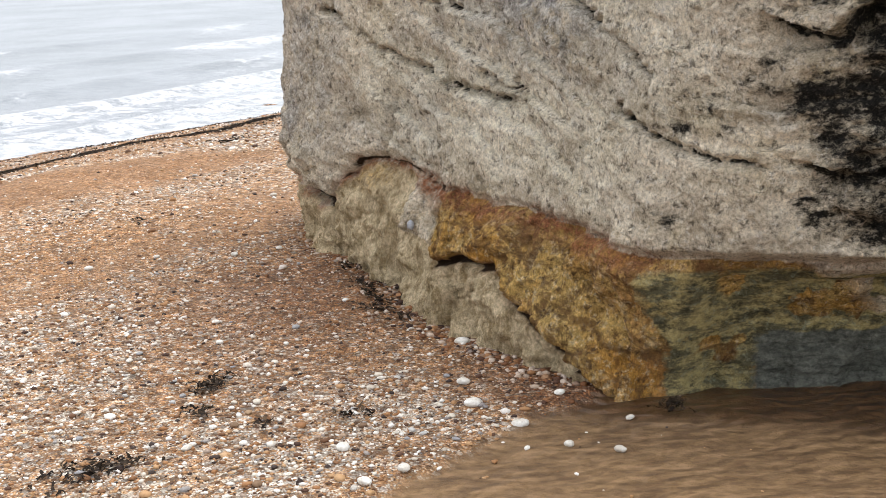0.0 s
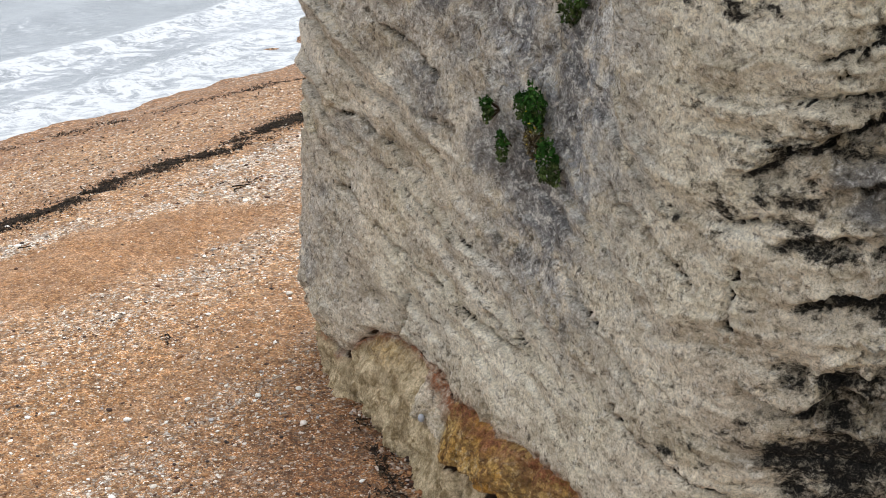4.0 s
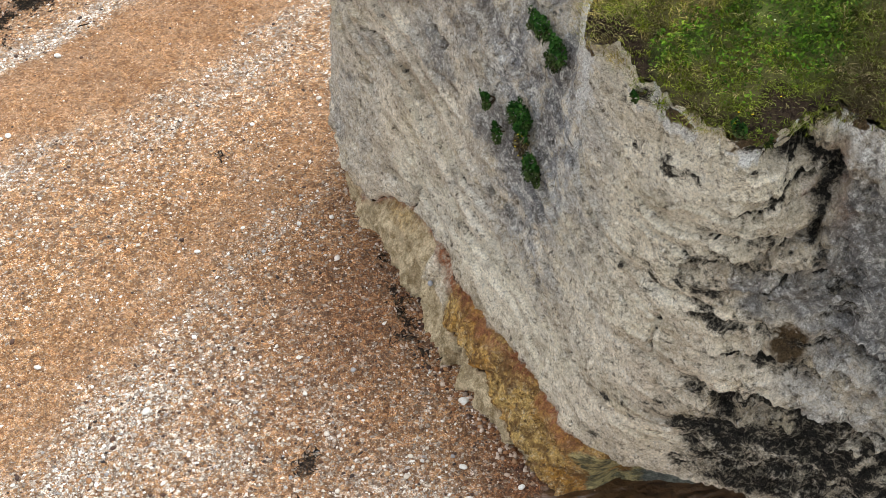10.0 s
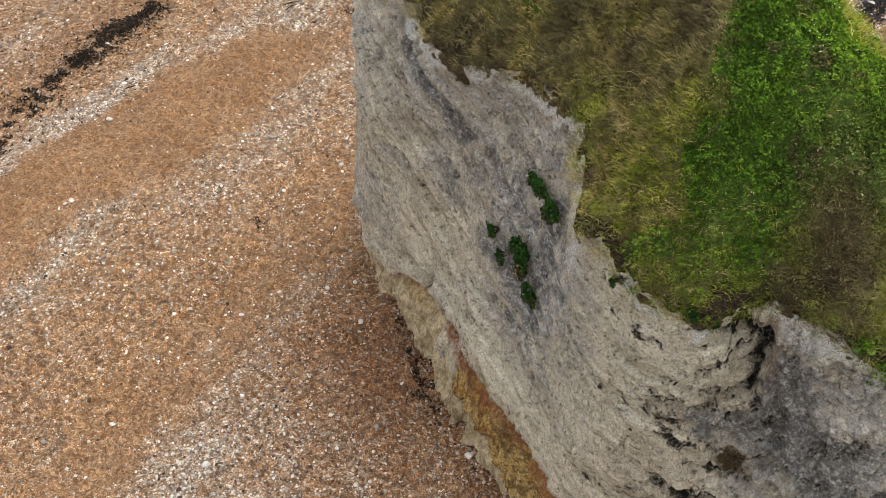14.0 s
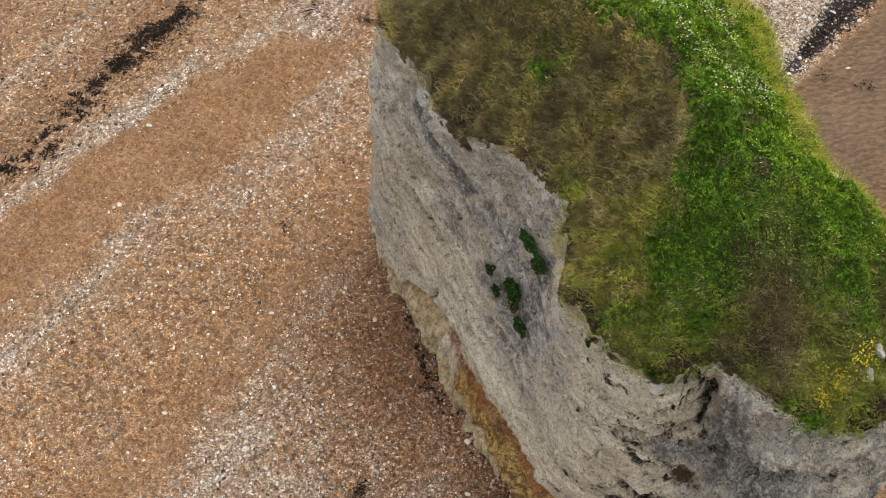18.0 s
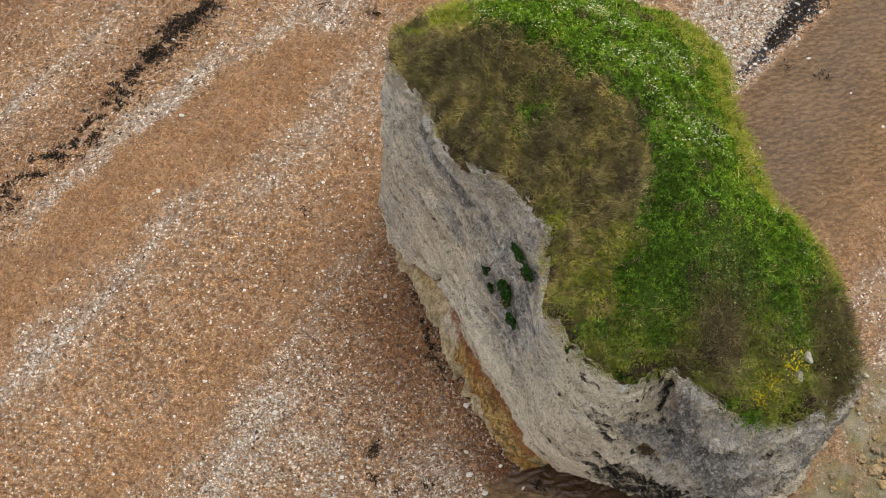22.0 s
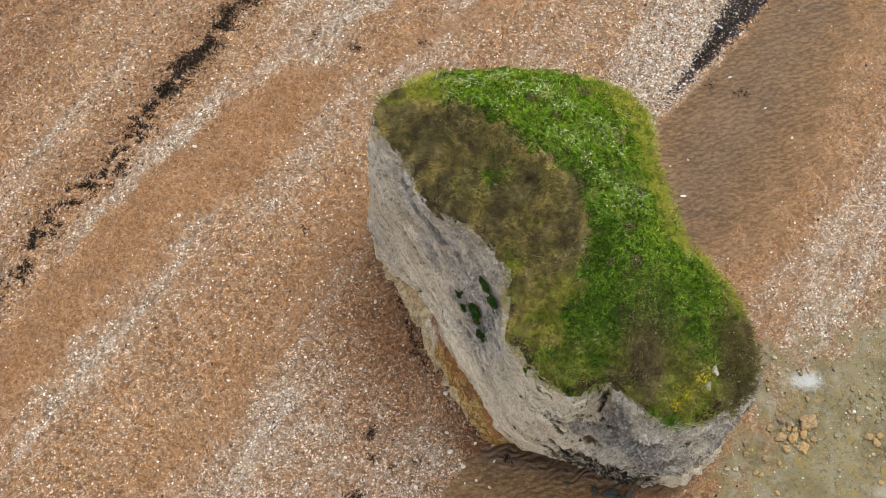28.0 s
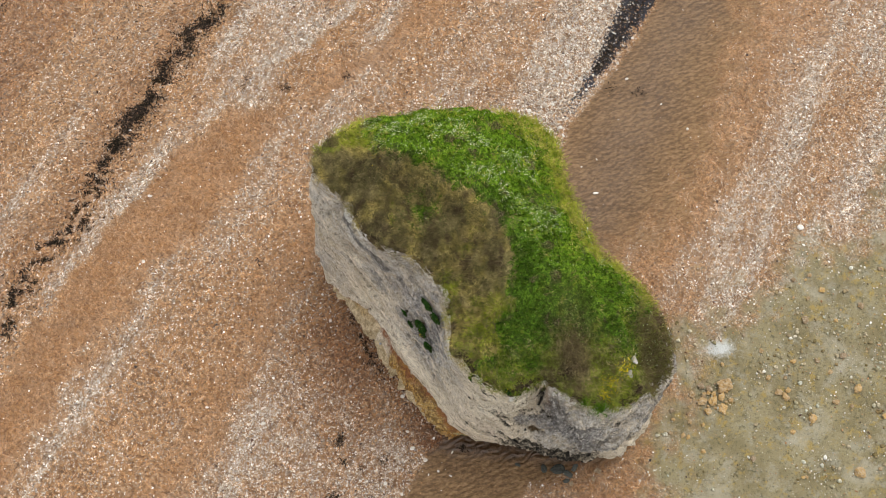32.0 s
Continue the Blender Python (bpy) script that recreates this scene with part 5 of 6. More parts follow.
# ---- seaweed ----
def ribbons(places, length, width, rng, lift=0.04):
    """Curled strips: each a bent band of four cross-sections."""
    n = len(places)
    t = np.linspace(0, 1, 5)
    ang = rng.uniform(0, 6.28, n)[:, None] + np.cumsum(rng.normal(0, 0.55, (n, 5)), 1)
    step = (length / 4)[:, None]
    x = np.cumsum(np.cos(ang) * step, 1)
    y = np.cumsum(np.sin(ang) * step, 1)
    z = lift * rng.uniform(0.3, 1.6, (n, 1)) + 0.018 * rng.normal(0, 1, (n, 5))
    w = (width[:, None] * (1 - 0.6 * np.abs(2 * t - 1)))
    side = np.stack([-np.sin(ang) * w, np.cos(ang) * w, rng.normal(0, 0.4, (n, 5)) * w], -1)
    c = np.stack([x, y, z], -1) + places[:, None]
    v = np.stack([c - side, c + side], 2).reshape(n * 10, 3)
    base = np.array([(2 * i, 2 * i + 1, 2 * i + 3, 2 * i + 2) for i in range(4)])
    return v, (base[None] + (np.arange(n) * 10)[:, None, None]).reshape(-1, 4)


def seaweed_line():
    rng = np.random.default_rng(21)
    n = 60000
    a = rng.uniform(-22, 60, n)
    q = np.stack([a * 0.35, 0 * a, 0 * a], -1)
    centre = 26.9 + 1.1 * fbm(q * 0.5, 3) + 0.35 * fbm(q * 3.0 + 31, 3) - 0.9 * smooth(12, 24, a) - 0.02 * a
    fat = 0.36 + 0.04 * (1 - smooth(3, 7, a)) + 0.4 * np.clip(fbm(q * 2.2 + 5, 3), 0, 1)
    s = centre + rng.normal(0, 1, n) * fat + (rng.random(n) < 0.4) * rng.normal(-0.15, 0.6, n)
    clump = fbm(np.stack([a * 1.1, s * 1.1, 0 * a], -1), 2)
    specks = fbm(np.stack([a, s, 0 * a], -1) * 3.5 + 9, 2)
    main = smooth(2.5, 7, a)
    keep = rng.random(n) < main * (0.8 * smooth(-0.3, 0.25, clump + 0.9 * specks) + 0.04) + (1 - main) * smooth(0.22, 0.48, specks + 0.25 * clump)
    a, s = a[keep], s[keep]
    # a thinner, older line lower down, and stray pieces
    b = rng.uniform(-15, 60, 5000)
    sb = np.interp(b, [-15, 10, 19, 25, 32, 35, 60], [43, 42.4, 41.3, 39.3, 37.4, 36.0, 34.0]) + 0.8 * fbm(np.stack([b * 0.1, 0 * b, 0 * b], -1), 3) + rng.normal(0, 0.45, 5000)
    keep = rng.random(5000) < smooth(-0.3, 0.2, fbm(np.stack([b, sb, 0 * b], -1) * 0.8, 3))
    c = rng.uniform(-18, 45, 900)
    sc = rng.uniform(28, 36, 900)
    d = rng.uniform(26, 38, 1500)
    sd = np.interp(d, [26, 32, 40], [-2.8, -3.3, -3.6]) + rng.normal(0, 1, 1500) * np.interp(d, [26, 30, 33], [0.15, 0.45, 0.6])
    a, s = np.concatenate([a, b[keep], c, d]), np.concatenate([s, sb[keep], sc, sd])
    x = s * SHORE_OUT[0] + a * SHORE_ALONG[0]
    y = s * SHORE_OUT[1] + a * SHORE_ALONG[1]
    v, f = ribbons(np.stack([x, y, ground_height(x, y) + 0.02], -1), rng.uniform(0.07, 0.28, len(x)), rng.uniform(0.016, 0.045, len(x)), rng, 0.02)
    ob = new("seaweed", mesh_from("seaweed", v, f))
    ob.data.materials.append(WEED)
    tagged(ob, "dark dried seaweed strewn along the tide line", "seaweed", kind="stuff")


seaweed_line()


def seaweed_clump(x, y, size, count, seed):
    rng = np.random.default_rng(seed)
    px_, py_ = rng.normal(0, size * 0.45, count), rng.normal(0, size * 0.28, count)
    turn = rng.uniform(0, 3.14)
    gx_, gy_ = x + px_ * math.cos(turn) - py_ * math.sin(turn), y + px_ * math.sin(turn) + py_ * math.cos(turn)
    z = ground_height(gx_, gy_)
    v, f = ribbons(np.stack([gx_ - x, gy_ - y, z - z.mean() + 0.02], -1), rng.uniform(0.12, 0.3, count), rng.uniform(0.015, 0.04, count), rng, 0.06)
    ob = new("seaweed_clump", mesh_from("seaweed_clump", v, f))
    ob.location = (x, y, float(z.mean()))
    ob.data.materials.append(WEED)
    tagged(ob, "small tangle of black dried seaweed on the beach", "seaweed", "stray seaweed clumps", "stuff")


CLUMPS = [(-3.3, 1.9, 0.4, 26), (-2.75, 0.4, 0.4, 24), (-2.3, -0.9, 0.35, 18), (-3.6, 3.2, 0.4, 20), (-3.0, -0.2, 0.4, 30), (-3.1, 0.9, 0.35, 16), (-2.9, 1.4, 0.5, 22), (-5.65, -5.3, 0.4, 45), (2.46, -7.0, 0.3, 40), (-6.8, -9.2, 0.9, 90), (-5.6, -6.7, 0.3, 20), (-2.9, -7.0, 0.4, 16), (-4.4, -7.35, 0.15, 12),
          (-5.5, -5.2, 0.4, 25), (-1.8, 22.2, 0.6, 26), (-6.6, 21.8, 0.4, 18), (-6.4, 21.9, 0.3, 10), (-9.8, 8.4, 0.25, 12), (19.5, 18.0, 0.6, 24), (17.6, 18.6, 0.5, 16), (-9.1, 23.0, 0.5, 16)]
for i, (x, y, size, count) in enumerate(CLUMPS):
    seaweed_clump(x, y, size, count, 300 + i)


# ---- plants on the top ----
def surface_points(n, rng):
    """Places on the turf, evenly by area."""
    t = rng.uniform(-np.pi, np.pi, n * 4)
    r = 15 * np.sqrt(rng.random(n * 4))
    keep = r < R_LIP(t) + 0.18
    x, y = (AXIS[0] + r * np.cos(t))[keep][:n], (AXIS[1] + r * np.sin(t))[keep][:n]
    rim = (r / R_LIP(t))[keep][:n]
    q = np.stack([x, y, 0 * x], -1)
    z = turf_height(x, y) + smooth(1.0, 0.93, rim) * (0.10 + 0.22 * fbm(q * 0.7, 4) + 0.10 * fbm(q * 2.5, 3)) - 0.25 * np.clip(rim - 1, 0, 1) * 8
    return x, y, z, rim


def blades(x, y, z, length, width, lean, rng, ang):
    """Grass: each blade a narrow bent strip of two quads."""
    n = len(x)
    dx, dy = np.cos(ang), np.sin(ang)
    w = width
    side = np.stack([-dy * w, dx * w, 0 * w], -1)
    root = np.stack([x, y, z], -1)
    a = lean * rng.uniform(0.5, 1.5, n)
    mid_p = root + np.stack([dx * length * 0.45 * np.sin(a), dy * length * 0.45 * np.sin(a), length * 0.5 * np.cos(a)], -1)
    a2 = a + 0.5
    tip = mid_p + np.stack([dx * length * 0.5 * np.sin(a2), dy * length * 0.5 * np.sin(a2), length * 0.5 * np.cos(a2)], -1)
    v = np.stack([root - side, root + side, mid_p + 0.8 * side, mid_p - 0.8 * side, tip], 1).reshape(-1, 3)
    base = np.arange(n)[:, None] * 5
    tris = np.concatenate([base + np.array((0, 1, 2)), base + np.array((0, 2, 3)), base + np.array((3, 2, 4))])
    return v, tris


def tuft_places(n, each, rng):
    """Roots gathered in tufts: places, each one's tuft, and the way in which it leans out of the tuft."""
    x, y, z, rim = surface_points(n, rng)
    n = len(x)
    spread_ = rng.uniform(0.05, 0.17, n)
    tuft = np.repeat(np.arange(n), each)
    dx, dy = rng.normal(0, 1, n * each) * spread_[tuft], rng.normal(0, 1, n * each) * spread_[tuft]
    comb = 2.2 * fbm(np.stack([x, y, 0 * x], -1) * 0.5 + 300, 3)
    way = np.arctan2(dy + 0.10 * np.sin(comb[tuft] - 2.0), dx + 0.10 * np.cos(comb[tuft] - 2.0)) + rng.normal(0, 0.35, n * each)
    return x[tuft] + dx, y[tuft] + dy, z[tuft], rim[tuft], tuft, way, rng.random(n)[tuft], rng.uniform(0.6, 1.25, n)[tuft]


def leaves(centre, size, rng, tilt=0.5):
    """Broad leaves: pointed four-cornered blades lying at many angles."""
    n = len(centre)
    ang, roll_ = rng.uniform(0, 6.28, n), rng.normal(0, tilt, n)
    pitch_ = rng.normal(0.15, tilt, n)
    d = np.stack([np.cos(ang) * np.cos(pitch_), np.sin(ang) * np.cos(pitch_), np.sin(pitch_)], -1)
    side = np.stack([-np.sin(ang), np.cos(ang), 0 * ang], -1)
    side = side * np.cos(roll_)[:, None] + np.array((0, 0, 1.0)) * np.sin(roll_)[:, None]
    s_ = size[:, None]
    v = np.stack([centre - d * s_, centre + side * s_ * 0.55 + np.array((0, 0, 0.1)) * s_, centre + d * s_, centre - side * s_ * 0.55 + np.array((0, 0, 0.1)) * s_], 1).reshape(-1, 3)
    base = np.arange(n)[:, None] * 4
    return v, np.concatenate([base + np.array((0, 1, 2)), base + np.array((0, 2, 3))])


def stuff(name, label, category, v, f, material, tones=()):
    ob = new(name, mesh_from(name, v, f, tones, shade=False))
    ob.data.materials.append(material)
    return tagged(ob, label, category, kind="stuff")


def tones_at(x, y, rim, rng):
    """Where the plants are yellow-green, and where they are withered."""
    q = np.stack([x, y, 0 * x], -1)
    n1, n2 = fbm(q * 0.7 + 90, 4), fbm(q * 1.5 + 61, 4)
    east = smooth(5.5, 8.5, x + 1.5 * n1)
    lime = 0.25 * smooth(-0.2, 0.6, x - ridge_line(y)) * smooth(-4, -1, y) + 0.5 * east * smooth(-6.5, -4.5, y) * smooth(0.78, 0.95, rim + 0.12 * n2) + (0.2 + 0.4 * smooth(0.5, -0.5, x - ridge_line(y))) * smooth(0.0, 0.35, n1) + 0.7 * smooth(0.1, 0.5, n2 + 0.2) * np.exp(-((x - 3.2) / 1.0) ** 2 - ((y + 4.0) / 2.0) ** 2)
    lime += 0.6 * np.exp(-((x - 9.3) / 1.6) ** 2 - ((y + 1.5) / 1.8) ** 2) + 0.75 * smooth(0.0, 4.5, y + n1) * smooth(-0.5, 1.5, x - ridge_line(y)) + 0.5 * smooth(-0.2, 0.3, n1) * np.exp(-((x - 3.0) / 1.4) ** 2 - ((y + 4.5) / 2.2) ** 2)
    brown = 0.75 * smooth(0.18, 0.5, n2) * smooth(0.3, -0.1, n1) + 0.9 * np.exp(-((x - 8.5 - 0.15 * (y + 6.5)) / 1.1) ** 2 - ((y + 6.6) / 2.3) ** 2) + 0.7 * smooth(12.2, 13.2, x) * smooth(-3.8, -4.8, y) + 0.36 * smooth(-0.1, 0.35, fbm(q * np.array((1.2, 1.2, 1)) + 25, 4)) * smooth(0.6, -0.6, x - ridge_line(y)) * (0.35 + 0.65 * smooth(-4.0, -1.0, y))
    hollow_side = smooth(0.5, -0.4, x - ridge_line(y)) * smooth(-5.0, -2.5, y)
    dead = fbm(q * np.array((3.4, 2.2, 1)) + 140, 4, 0.65)
    brown += hollow_side * (0.52 * smooth(-0.05, 0.3, dead) + 0.3 * smooth(0.05, 0.3, fbm(q * 5.5 + 17, 3)))
    lime += 0.8 * hollow_side * smooth(0.05, 0.35, fbm(q * 2.4 + 200, 3)) * smooth(0.1, -0.2, dead)
    lime += 0.8 * np.exp(-((x - 3.1) / 1.1) ** 2 - ((y + 3.6) / 2.6) ** 2) * smooth(-0.4, 0.1, n2) + 0.45 * smooth(0.5, 2.0, x - ridge_line(y)) * smooth(-3.0, 1.0, y) + 0.5 * smooth(8.0, 9.5, x) * smooth(-6.5, -4.0, y) + 0.6 * smooth(1.0, 5.0, y + 1.2 * n1) * smooth(-0.3, 0.8, x - ridge_line(y)) + 0.5 * smooth(0.80, 0.95, rim) * smooth(3, 6, x) * smooth(-6, -3, y)
    brown += 0.15 * smooth(12.4, 13.0, x) * smooth(-3.6, -4.6, y)
    flick = rng.uniform(0.5, 1.3, len(x))
    return ("lime", np.clip(lime * flick, 0, 1)), ("brown", np.clip(brown * flick, 0, 1))


def grow():
    rng = np.random.default_rng(31)
    # dry and lime grass, in tufts
    x, y, z, rim, tuft, way, tone, tall = tuft_places(20000, 17, rng)
    lush = lushness(x, y)
    q = np.stack([x, y, 0 * x], -1)
    limy = smooth(-0.15, 0.35, fbm(q * 0.55 + 12, 3) - 0.3 * smooth(-3, -0.5, y) * smooth(1, -0.5, x - ridge_line(y)) + 0.8 * smooth(0.2, 1.2, x - ridge_line(y)) + 0.5 * smooth(6, 9.5, x) * smooth(-6.5, -4, y) + 0.6 * smooth(7.5, 9.5, y) - 0.25 * np.exp(-((x - 0.5) / 3.0) ** 2 - ((y - 4) / 3.5) ** 2) + 0.8 * np.exp(-((x - 3.4) / 1.5) ** 2 - ((y + 4.4) / 2.8) ** 2) - 0.9 * np.exp(-((x - 8.3) / 1.3) ** 2 - ((y + 6.9) / 1.6) ** 2))
    chance = rng.random((3, 20000))[:, tuft]
    dry = (chance[0] > 0.03 + 0.9 * lush) & (chance[1] > bare_soil(x, y) * 0.6)
    is_lime = chance[2] < limy * 0.85
    tones = [*tones_at(x, y, rim, rng), ("tuft", tone)]
    for pick, name, label, mat, size in ((dry & ~is_lime, "dry_grass", "long dry brown grass on the slope of the stack", GRASS_DRY, 0.40), (dry & is_lime, "grass", "yellow-green grass on top of the stack", GRASS_LIME, 0.34)):
        n = int(pick.sum())
        v, f = blades(x[pick], y[pick], z[pick] - 0.02, size * tall[pick] * rng.uniform(0.7, 1.2, n), rng.uniform(0.006, 0.013, n), 0.7, rng, way[pick])
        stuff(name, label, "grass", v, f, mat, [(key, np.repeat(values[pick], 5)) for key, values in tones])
    # broad green leaves
    x, y, z, rim = surface_points(300000, rng)
    lush = lushness(x, y)
    q = np.stack([x, y, 0 * x], -1)
    hummock = 0.55 * np.clip(fbm(q * 2.1 + 8, 3, 0.6) + 0.2, 0, 1)
    pick = (rng.random(len(x)) < lush * (0.25 + 0.75 * smooth(-0.4, 0.1, fbm(q * 1.1 + 30, 3) + 0.2))) & (rim < 0.985) & (rng.random(len(x)) > bare_soil(x, y))
    n = int(pick.sum())
    v, f = leaves(np.stack([x, y, z + hummock + rng.uniform(0, 0.14, len(x))], -1)[pick], rng.uniform(0.025, 0.066, n), rng, 0.6)
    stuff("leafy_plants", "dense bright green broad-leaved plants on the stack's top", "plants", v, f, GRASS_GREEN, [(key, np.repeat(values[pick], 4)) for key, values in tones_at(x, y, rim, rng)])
    # white flower heads along the ridge
    x, y, z, rim = surface_points(60000, rng)
    q = np.stack([x, y, 0 * x], -1)
    along = np.exp(-(((x - 4.5) * 0.6 + (y - 5.0) * 0.8) / 2.6) ** 2) * smooth(0, 0.8, x - ridge_line(y) - 0.2) + 0.05 * lushness(x, y)
    pick = (rng.random(len(x)) < 0.36 * along * smooth(-0.15, 0.3, fbm(q * 0.9 + 2, 3))) & (rim < 0.97)
    n = int(pick.sum())
    v, f = leaves(np.stack([x, y, z + 0.32 + rng.uniform(0, 0.06, len(x))], -1)[pick], rng.uniform(0.024, 0.052, n), rng, 0.3)
    stuff("white_flowers", "small clusters of white flower heads among green leaves", "flowers", v, f, PETAL_WHITE)
    # yellow flowers near the south-east lip
    spots = ((10.5, -8.4, 0.32, 120), (10.3, -9.0, 0.26, 70), (11.4, -7.7, 0.24, 54), (11.9, -7.4, 0.22, 34), (5.2, -7.9, 0.3, 3), (-1.0, 6.3, 0.2, 9), (10.5, 0.3, 0.2, 7))
    c = []
    for cx_, cy_, spread_, number in spots:
        gx_, gy_ = rng.normal(cx_, spread_, number), rng.normal(cy_, spread_ * 0.7, number)
        c.append(np.stack([gx_, gy_, turf_height(gx_, gy_) + rng.uniform(0.4, 0.55, number)], -1))
    c = np.concatenate(c)
    v, f = leaves(c, rng.uniform(0.03, 0.052, len(c)), rng, 0.3)
    stuff("yellow_flowers", "yellow flowers growing at the cliff edge", "flowers", v, f, PETAL_YELLOW)


grow()


# ---- shrubs that grow out of the rock ----
def cliff_shrub(x, y, z, wide, tall, count, seed, flowers=0):
    count, wide, tall = count * 2, wide * 0.84, tall * 0.84
    rng = np.random.default_rng(seed)
    shrub = thing("cliff_shrub", "dark green leafy shrub growing from a crack in the cliff", "shrub", group="shrubs on the cliff", at=(x, y, z))
    c = rng.normal(0, 1, (count, 3))
    c /= np.maximum(np.linalg.norm(c, axis=1), 0.4)[:, None]
    p = np.outer(c[:, 0] * wide, (*FACE_ALONG, 0)) + np.outer(np.abs(c[:, 1]) * 0.4 * wide + 0.05, (*FACE_OUT, 0)) + np.outer(c[:, 2] * tall, (0, 0, 1))
    p *= (0.55 + 0.75 * rng.random(count) ** 0.5 + 1.0 * fbm(p * 4 + seed, 2))[:, None]
    v, f = leaves(p, rng.uniform(0.03, 0.075, count), rng, 0.9)
    withered = smooth(0.05, -0.35, p[:, 2] / tall + 0.4 * fbm(p * 3, 2)) * (0.9 if flowers > 2 else 0.25)
    part_mesh("crown", mesh_from("crown", v, f, [("brown", np.repeat(withered, 4))], shade=False), SHRUB, shrub)
    bm = bmesh.new()
    for k in range(5):
        end = Vector(p[k * 7])
        start = Vector((-FACE_OUT[0] * 0.25, -FACE_OUT[1] * 0.25, -0.4 * tall))
        m = (end - start).to_track_quat("Z", "Y").to_matrix().to_4x4()
        m.translation = (start + end) / 2
        bmesh.ops.create_cone(bm, segments=6, radius1=0.03, radius2=0.01, depth=(end - start).length, matrix=m)
    part("stem", bm, WEED, shrub, "thin woody stems")
    if flowers:
        v, f = leaves(p[:flowers] * 1.1, np.full(flowers, 0.045), rng, 0.6)
        part_mesh("flowers", mesh_from("flowers", v, f, shade=False), PETAL_YELLOW, shrub, "small yellow flowers")["kind"] = "stuff"


SHRUBS = [(-0.30, -0.4, 9.75, 0.22, 0.30, 150, 0), (0.62, -1.45, 10.1, 0.48, 0.32, 420, 0), (0.62, -1.85, 9.65, 0.34, 0.52, 340, 16), (0.92, -2.65, 9.15, 0.34, 0.42, 360, 0), (-0.02, -0.9, 9.0, 0.2, 0.28, 110, 0), (1.05, -1.1, 12.65, 0.42, 0.36, 380, 0), (1.42, -1.95, 12.4, 0.34, 0.48, 380, 0),
          (4.8, -7.9, 14.75, 0.22, 0.16, 90, 1), (2.75, -6.75, 14.7, 0.14, 0.12, 50, 0), (5.4, -8.0, 14.5, 0.25, 0.15, 90, 1)]
for i, (x, y, z, wide, tall, count, fl) in enumerate(SHRUBS):
    cliff_shrub(x, y, z, wide, tall, count, 500 + i, fl)


def lip_plant(x, y, wide, tall, count, seed):
    rng = np.random.default_rng(seed)
    plant = thing("lip_plant", "bright green leafy clump growing on the edge of the turf", "plant", group="green clumps on the lip", at=(x, y, float(turf_height(np.array([x]), np.array([y]))[0]) + 0.1))
    c = rng.normal(0, 0.5, (count, 3)) * (wide, wide, tall)
    c[:, 2] = np.abs(c[:, 2]) + 0.03
    c *= (1 + 0.5 * fbm(c * 4 + seed, 2))[:, None]
    v, f = leaves(c, rng.uniform(0.03, 0.07, count), rng, 0.7)
    part_mesh("crown", mesh_from("crown", v, f, [("lime", np.full(len(v), 0.3))], shade=False), GRASS_GREEN, plant)
    bm = bmesh.new()
    for k in range(6):
        end = Vector(c[k * 5])
        m = end.to_track_quat("Z", "Y").to_matrix().to_4x4()
        m.translation = end / 2
        bmesh.ops.create_cone(bm, segments=5, radius1=0.02, radius2=0.008, depth=end.length, matrix=m)
    part("stem", bm, SHRUB, plant, "thin green stems")


for i, spot in enumerate(((9.8, -9.5, 0.5, 0.35, 700), (13.2, -4.7, 0.3, 0.25, 320), (8.9, -9.2, 0.25, 0.2, 160), (1.4, 2.6, 0.5, 0.25, 420), (12.0, -8.3, 0.3, 0.25, 200))):
    lip_plant(*spot, 700 + i)


def lip_rocks():
    """Pale rock that shows where the turf breaks off above the lower shoulder."""
    LIP_STONE = stone_material("lichened_rock", (0.30, 0.28, 0.245), (0.50, 0.47, 0.42), (0.17, 0.155, 0.13))
    shapes = [stone_mesh("lip_rock", 40 + i, q, 0.7, 3) for i, q in enumerate(((1, 0.6, 0.6), (1, 0.75, 0.5)))]
    for me in shapes:
        me.materials.append(LIP_STONE)
    for i, (x, y, size, turn) in enumerate(((12.15, -7.1, 0.55, 1.9), (12.35, -6.5, 0.42, 2.1), (11.85, -7.75, 0.5, 1.6), (12.6, -5.9, 0.4, 1.2), (13.4, -7.9, 0.45, 0.4), (14.6, -6.9, 0.4, 2.6), (14.75, -5.6, 0.35, 1.4))):
        ob = new("lip_rock", shapes[i % 2])
        ob.location = (x, y, float(turf_height(np.array([x]), np.array([y]))[0]) + 0.06)
        ob.rotation_euler, ob.scale = (0.25, 0.1, turn), (size / 2,) * 3
        tagged(ob, "pale rock breaking through the turf at the cliff edge", "rock", "pale rocks along the broken lip")


lip_rocks()


def set_pebble():
    me = stone_mesh("embedded_pebble", 77, (0.085, 0.085, 0.11), 0.1)
    k = stone_material("grey_flint", (0.28, 0.29, 0.31), (0.36, 0.37, 0.39), (0.42, 0.42, 0.42))
    ob = new("embedded_pebble", me)
    me.materials.append(k)
    ob.location = (-2.07, 0.58, 1.72)
    tagged(ob, "smooth grey flint pebble set in the cliff face", "stone")


set_pebble()


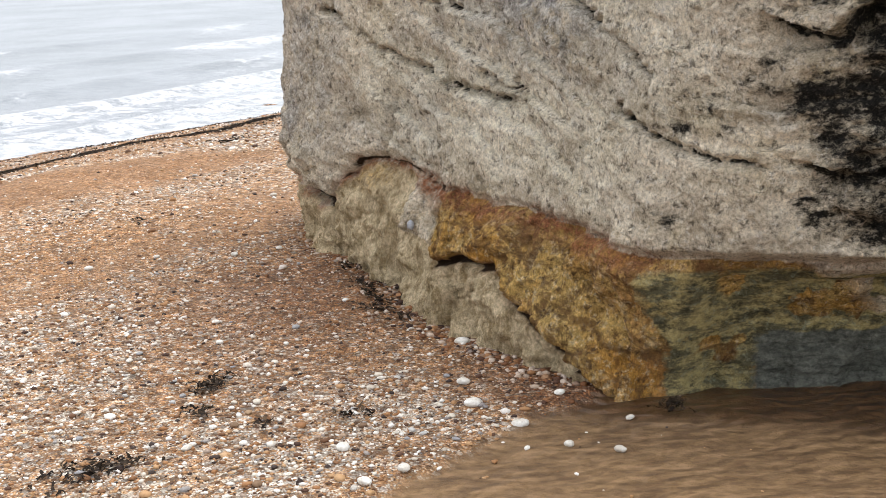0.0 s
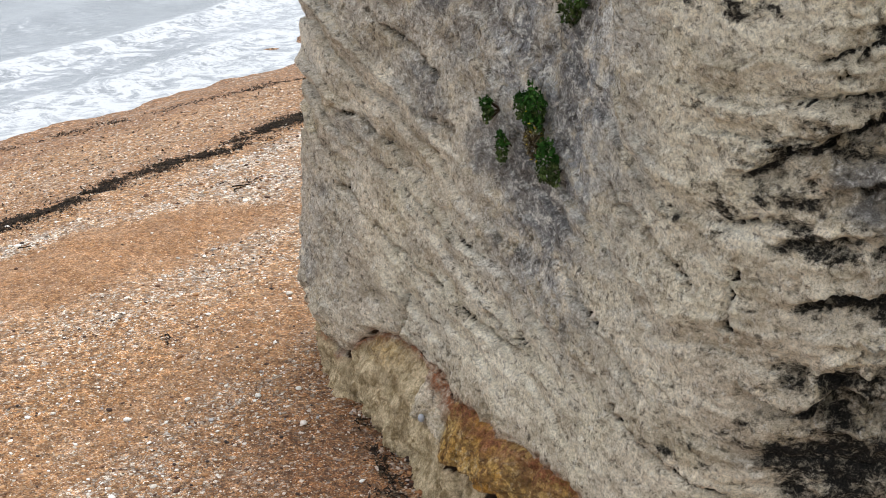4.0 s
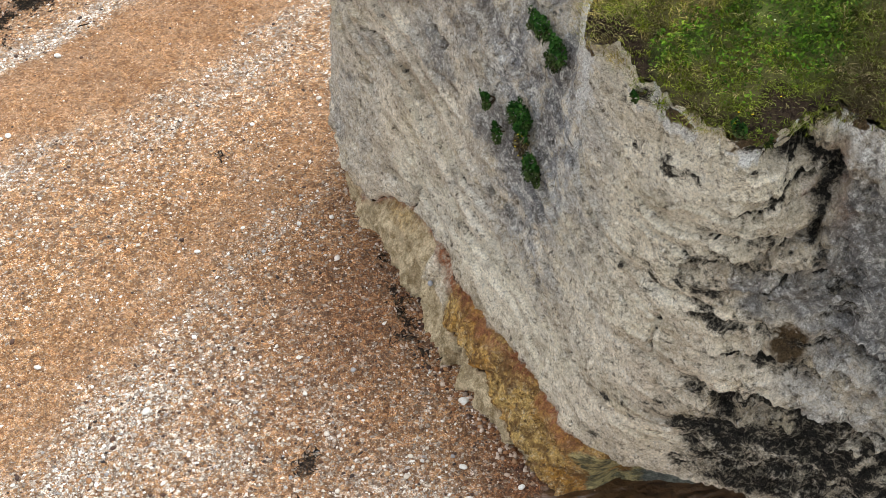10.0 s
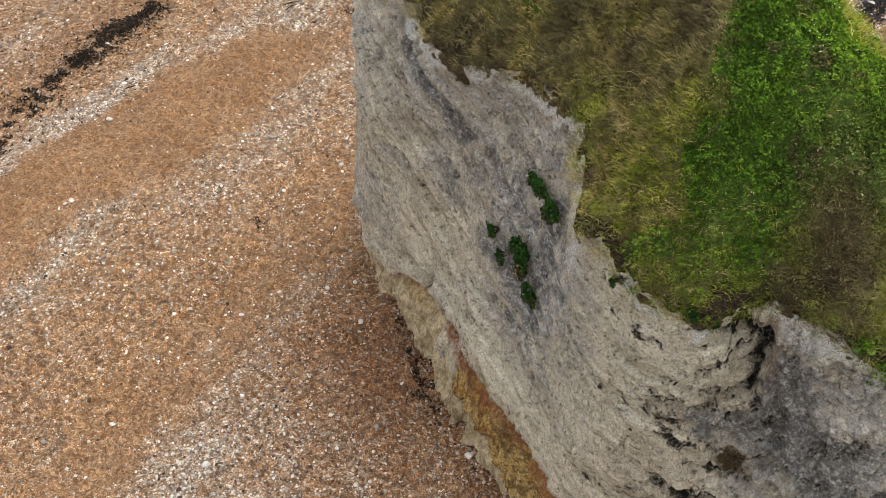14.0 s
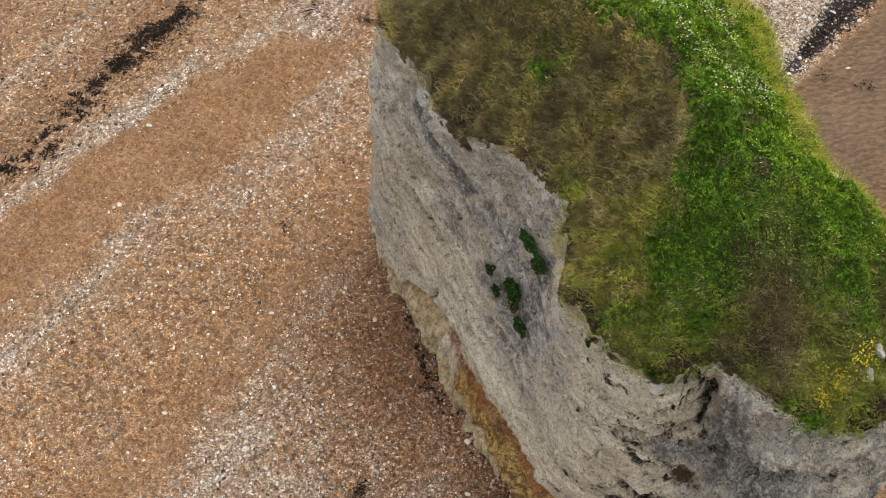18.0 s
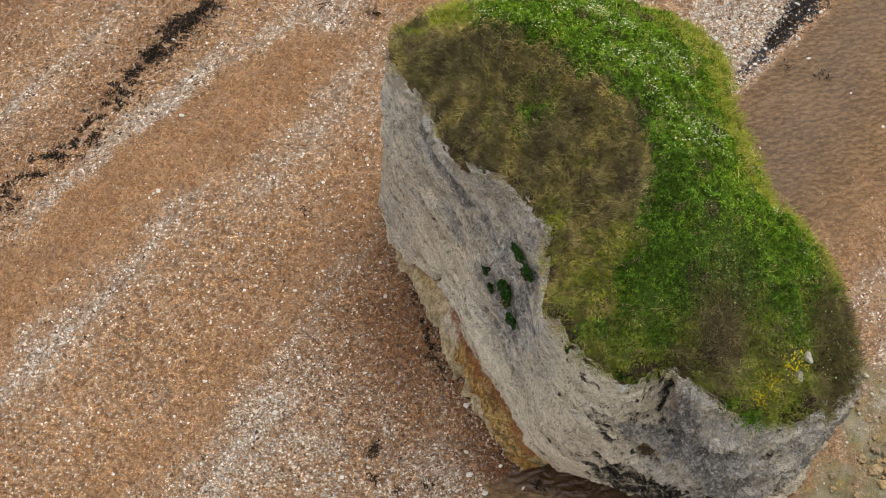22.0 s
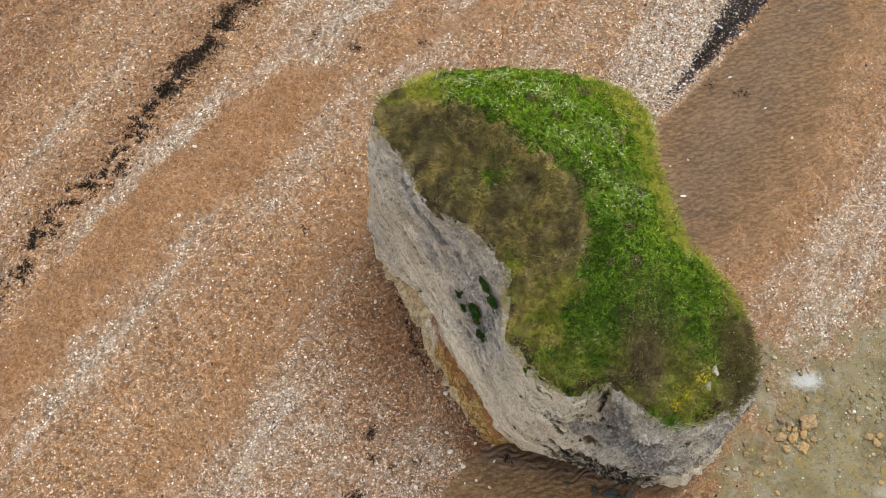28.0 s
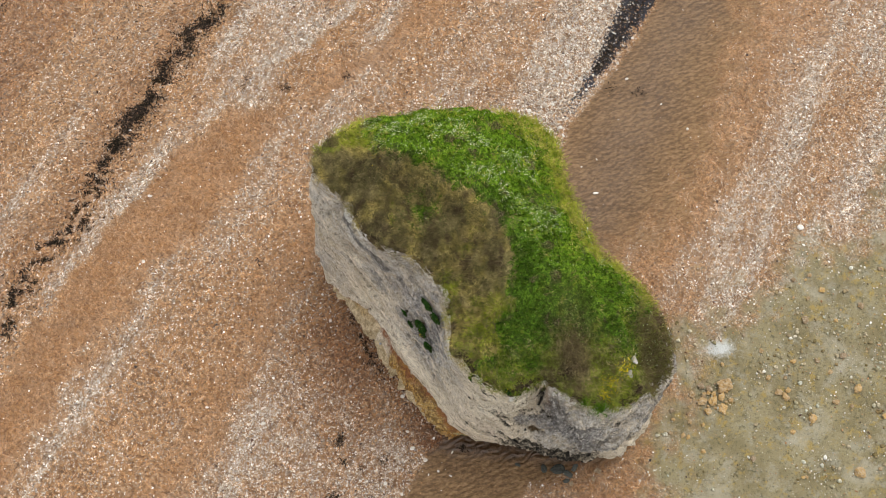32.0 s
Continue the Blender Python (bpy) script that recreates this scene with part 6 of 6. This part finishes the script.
def foot_stones():
    rng = np.random.default_rng(91)
    n = 900
    t = rng.uniform(radians(142), radians(232), n)
    gap = np.abs(rng.normal(0, 0.45, n)) - 0.1
    r = R_FOOT(t) + gap
    x, y = AXIS[0] + r * np.cos(t), AXIS[1] + r * np.sin(t)
    size = 0.03 * (0.11 / 0.03) ** (rng.random(n) ** 2)
    dims = np.stack([size, size * 0.75, size * 0.5], -1)
    v, f = scatter(icosa(1), np.stack([x, y, ground_height(x, y) + 0.3 * dims[:, 2]], -1), dims, rng.uniform(0, 6.28, n))
    ob = new("foot_stones", mesh_from("foot_stones", v, f, (("wet", np.full(len(v), 0.8)),)))
    ob.data.materials.append(PEBBLE)
    tagged(ob, "dark wet stones along the foot of the cliff", "stones", kind="stuff")


foot_stones()


def loose_cobbles():
    """Cobbles that stand out near the foot of the rock, each a thing of its own."""
    rng = np.random.default_rng(55)
    spots = []
    while len(spots) < 210:
        x, y = rng.uniform(-9, 2.5), rng.uniform(-11.5, 6)
        at = np.array([x]), np.array([y])
        m = dict(ground_masks(*at, 0))
        if outside_stack(*at, 0.15)[0] and rng.random() < 0.15 + 0.6 * m["pale"][0] - 0.5 * m["sand"][0]:
            spots.append((x, y, float(0.07 + 0.11 * rng.random() ** 2)))
    put_stones("cobble", "small rounded cobble on the shingle by the rock", "stone", "loose cobbles near the rock", [c.copy() for c in cobble_shapes], COBBLE_MIX, spots)
    spots = []
    while len(spots) < 70:
        along, out = rng.uniform(19.5, 36), rng.normal(-1.6, 1.5)
        x, y = out * SHORE_OUT[0] + along * SHORE_ALONG[0], out * SHORE_OUT[1] + along * SHORE_ALONG[1]
        at = np.array([x]), np.array([y])
        if dict(ground_masks(*at, 0))["sand"][0] < 0.3 and outside_stack(*at, 0.3)[0]:
            spots.append((x, y, float(0.14 + 0.2 * rng.random() ** 2)))
    put_stones("cobble", "white chalk cobble on the bank above the sand", "stone", "white cobbles above the sand", [c.copy() for c in cobble_shapes], WHITE_COBBLE, spots)
    spots = []
    while len(spots) < 55:
        x, y = rng.uniform(16, 34), rng.uniform(-14, 4)
        at = np.array([x]), np.array([y])
        if dict(ground_masks(*at, 0))["reef"][0] > 0.7 and outside_stack(*at, 0.3)[0]:
            spots.append((x, y, float(0.12 + 0.24 * rng.random() ** 2)))
    put_stones("platform_stone", "small loose stone on the greenish rock platform", "stone", "loose stones on the platform", [c.copy() for c in boulder_shapes], OCHRE_STONE, spots)


def cobble_mix():
    k = Mat("mixed_cobble", 0.75, 0.3)
    col = k.ramp(k.each(), (0.0, (0.13, 0.075, 0.045)), (0.2, (0.33, 0.22, 0.13)), (0.35, (0.22, 0.22, 0.235)), (0.5, (0.42, 0.41, 0.40)), (0.6, (0.58, 0.52, 0.43)), (1.0, (0.74, 0.72, 0.68)))
    col = k.mix(k.ramp(k.noise(22, 5, 0.65), (0.38, 0.5), (0.52, 0)), col, k.mix(1.0, col, (0.6, 0.5, 0.4), "MULTIPLY"))
    k.bump(k.noise(30, 4), 0.35, 0.015)
    return k.done(col)


for shape in cobble_shapes + boulder_shapes:
    shape.materials.clear()
COBBLE_MIX = cobble_mix()
WHITE_COBBLE = WHITE_STONE
loose_cobbles()
for shape in cobble_shapes:
    shape.materials.append(WHITE_STONE)
for shape in boulder_shapes:
    shape.materials.append(OCHRE_STONE)


def driftwood(x, y, turn, length):
    z = float(ground_height(np.array([x]), np.array([y]))[0])
    bm = bmesh.new()
    rng = np.random.default_rng(int(abs(x) * 10))
    rings = []
    for i in range(8):
        t = i / 7
        c = Vector(((t - 0.5) * length, 0.08 * math.sin(4 * t) * length, 0.03 + 0.01 * math.sin(9 * t)))
        r = 0.028 * (1 - 0.5 * t)
        rings.append([bm.verts.new(c + Vector((0, r * math.cos(a), r * math.sin(a)))) for a in np.linspace(0, 2 * math.pi, 7)[:-1]])
    for a, b in zip(rings[:-1], rings[1:]):
        for i in range(6):
            bm.faces.new((a[i], a[(i + 1) % 6], b[(i + 1) % 6], b[i]))
    bm.faces.new(rings[0][::-1])
    bm.faces.new(rings[-1])
    ob = part("driftwood_stick", bm, WEED)
    ob.location, ob.rotation_euler = (x, y, z), (0, 0, turn)
    tagged(ob, "thin dark bent driftwood stick lying on the shingle", "driftwood", "driftwood sticks")


STICKS = [(-9.4, 22.5, 0.4, 0.9), (-9.5, 22.2, 0.9, 0.6), (-16.4, 16.7, 0.5, 0.5), (-20.4, 15.6, -0.5, 0.7), (-20.7, 15.7, 1.9, 0.6), (-10.3, 23.1, 1.0, 0.3)]
for x, y, turn, length in STICKS:
    driftwood(x, y, turn, length)
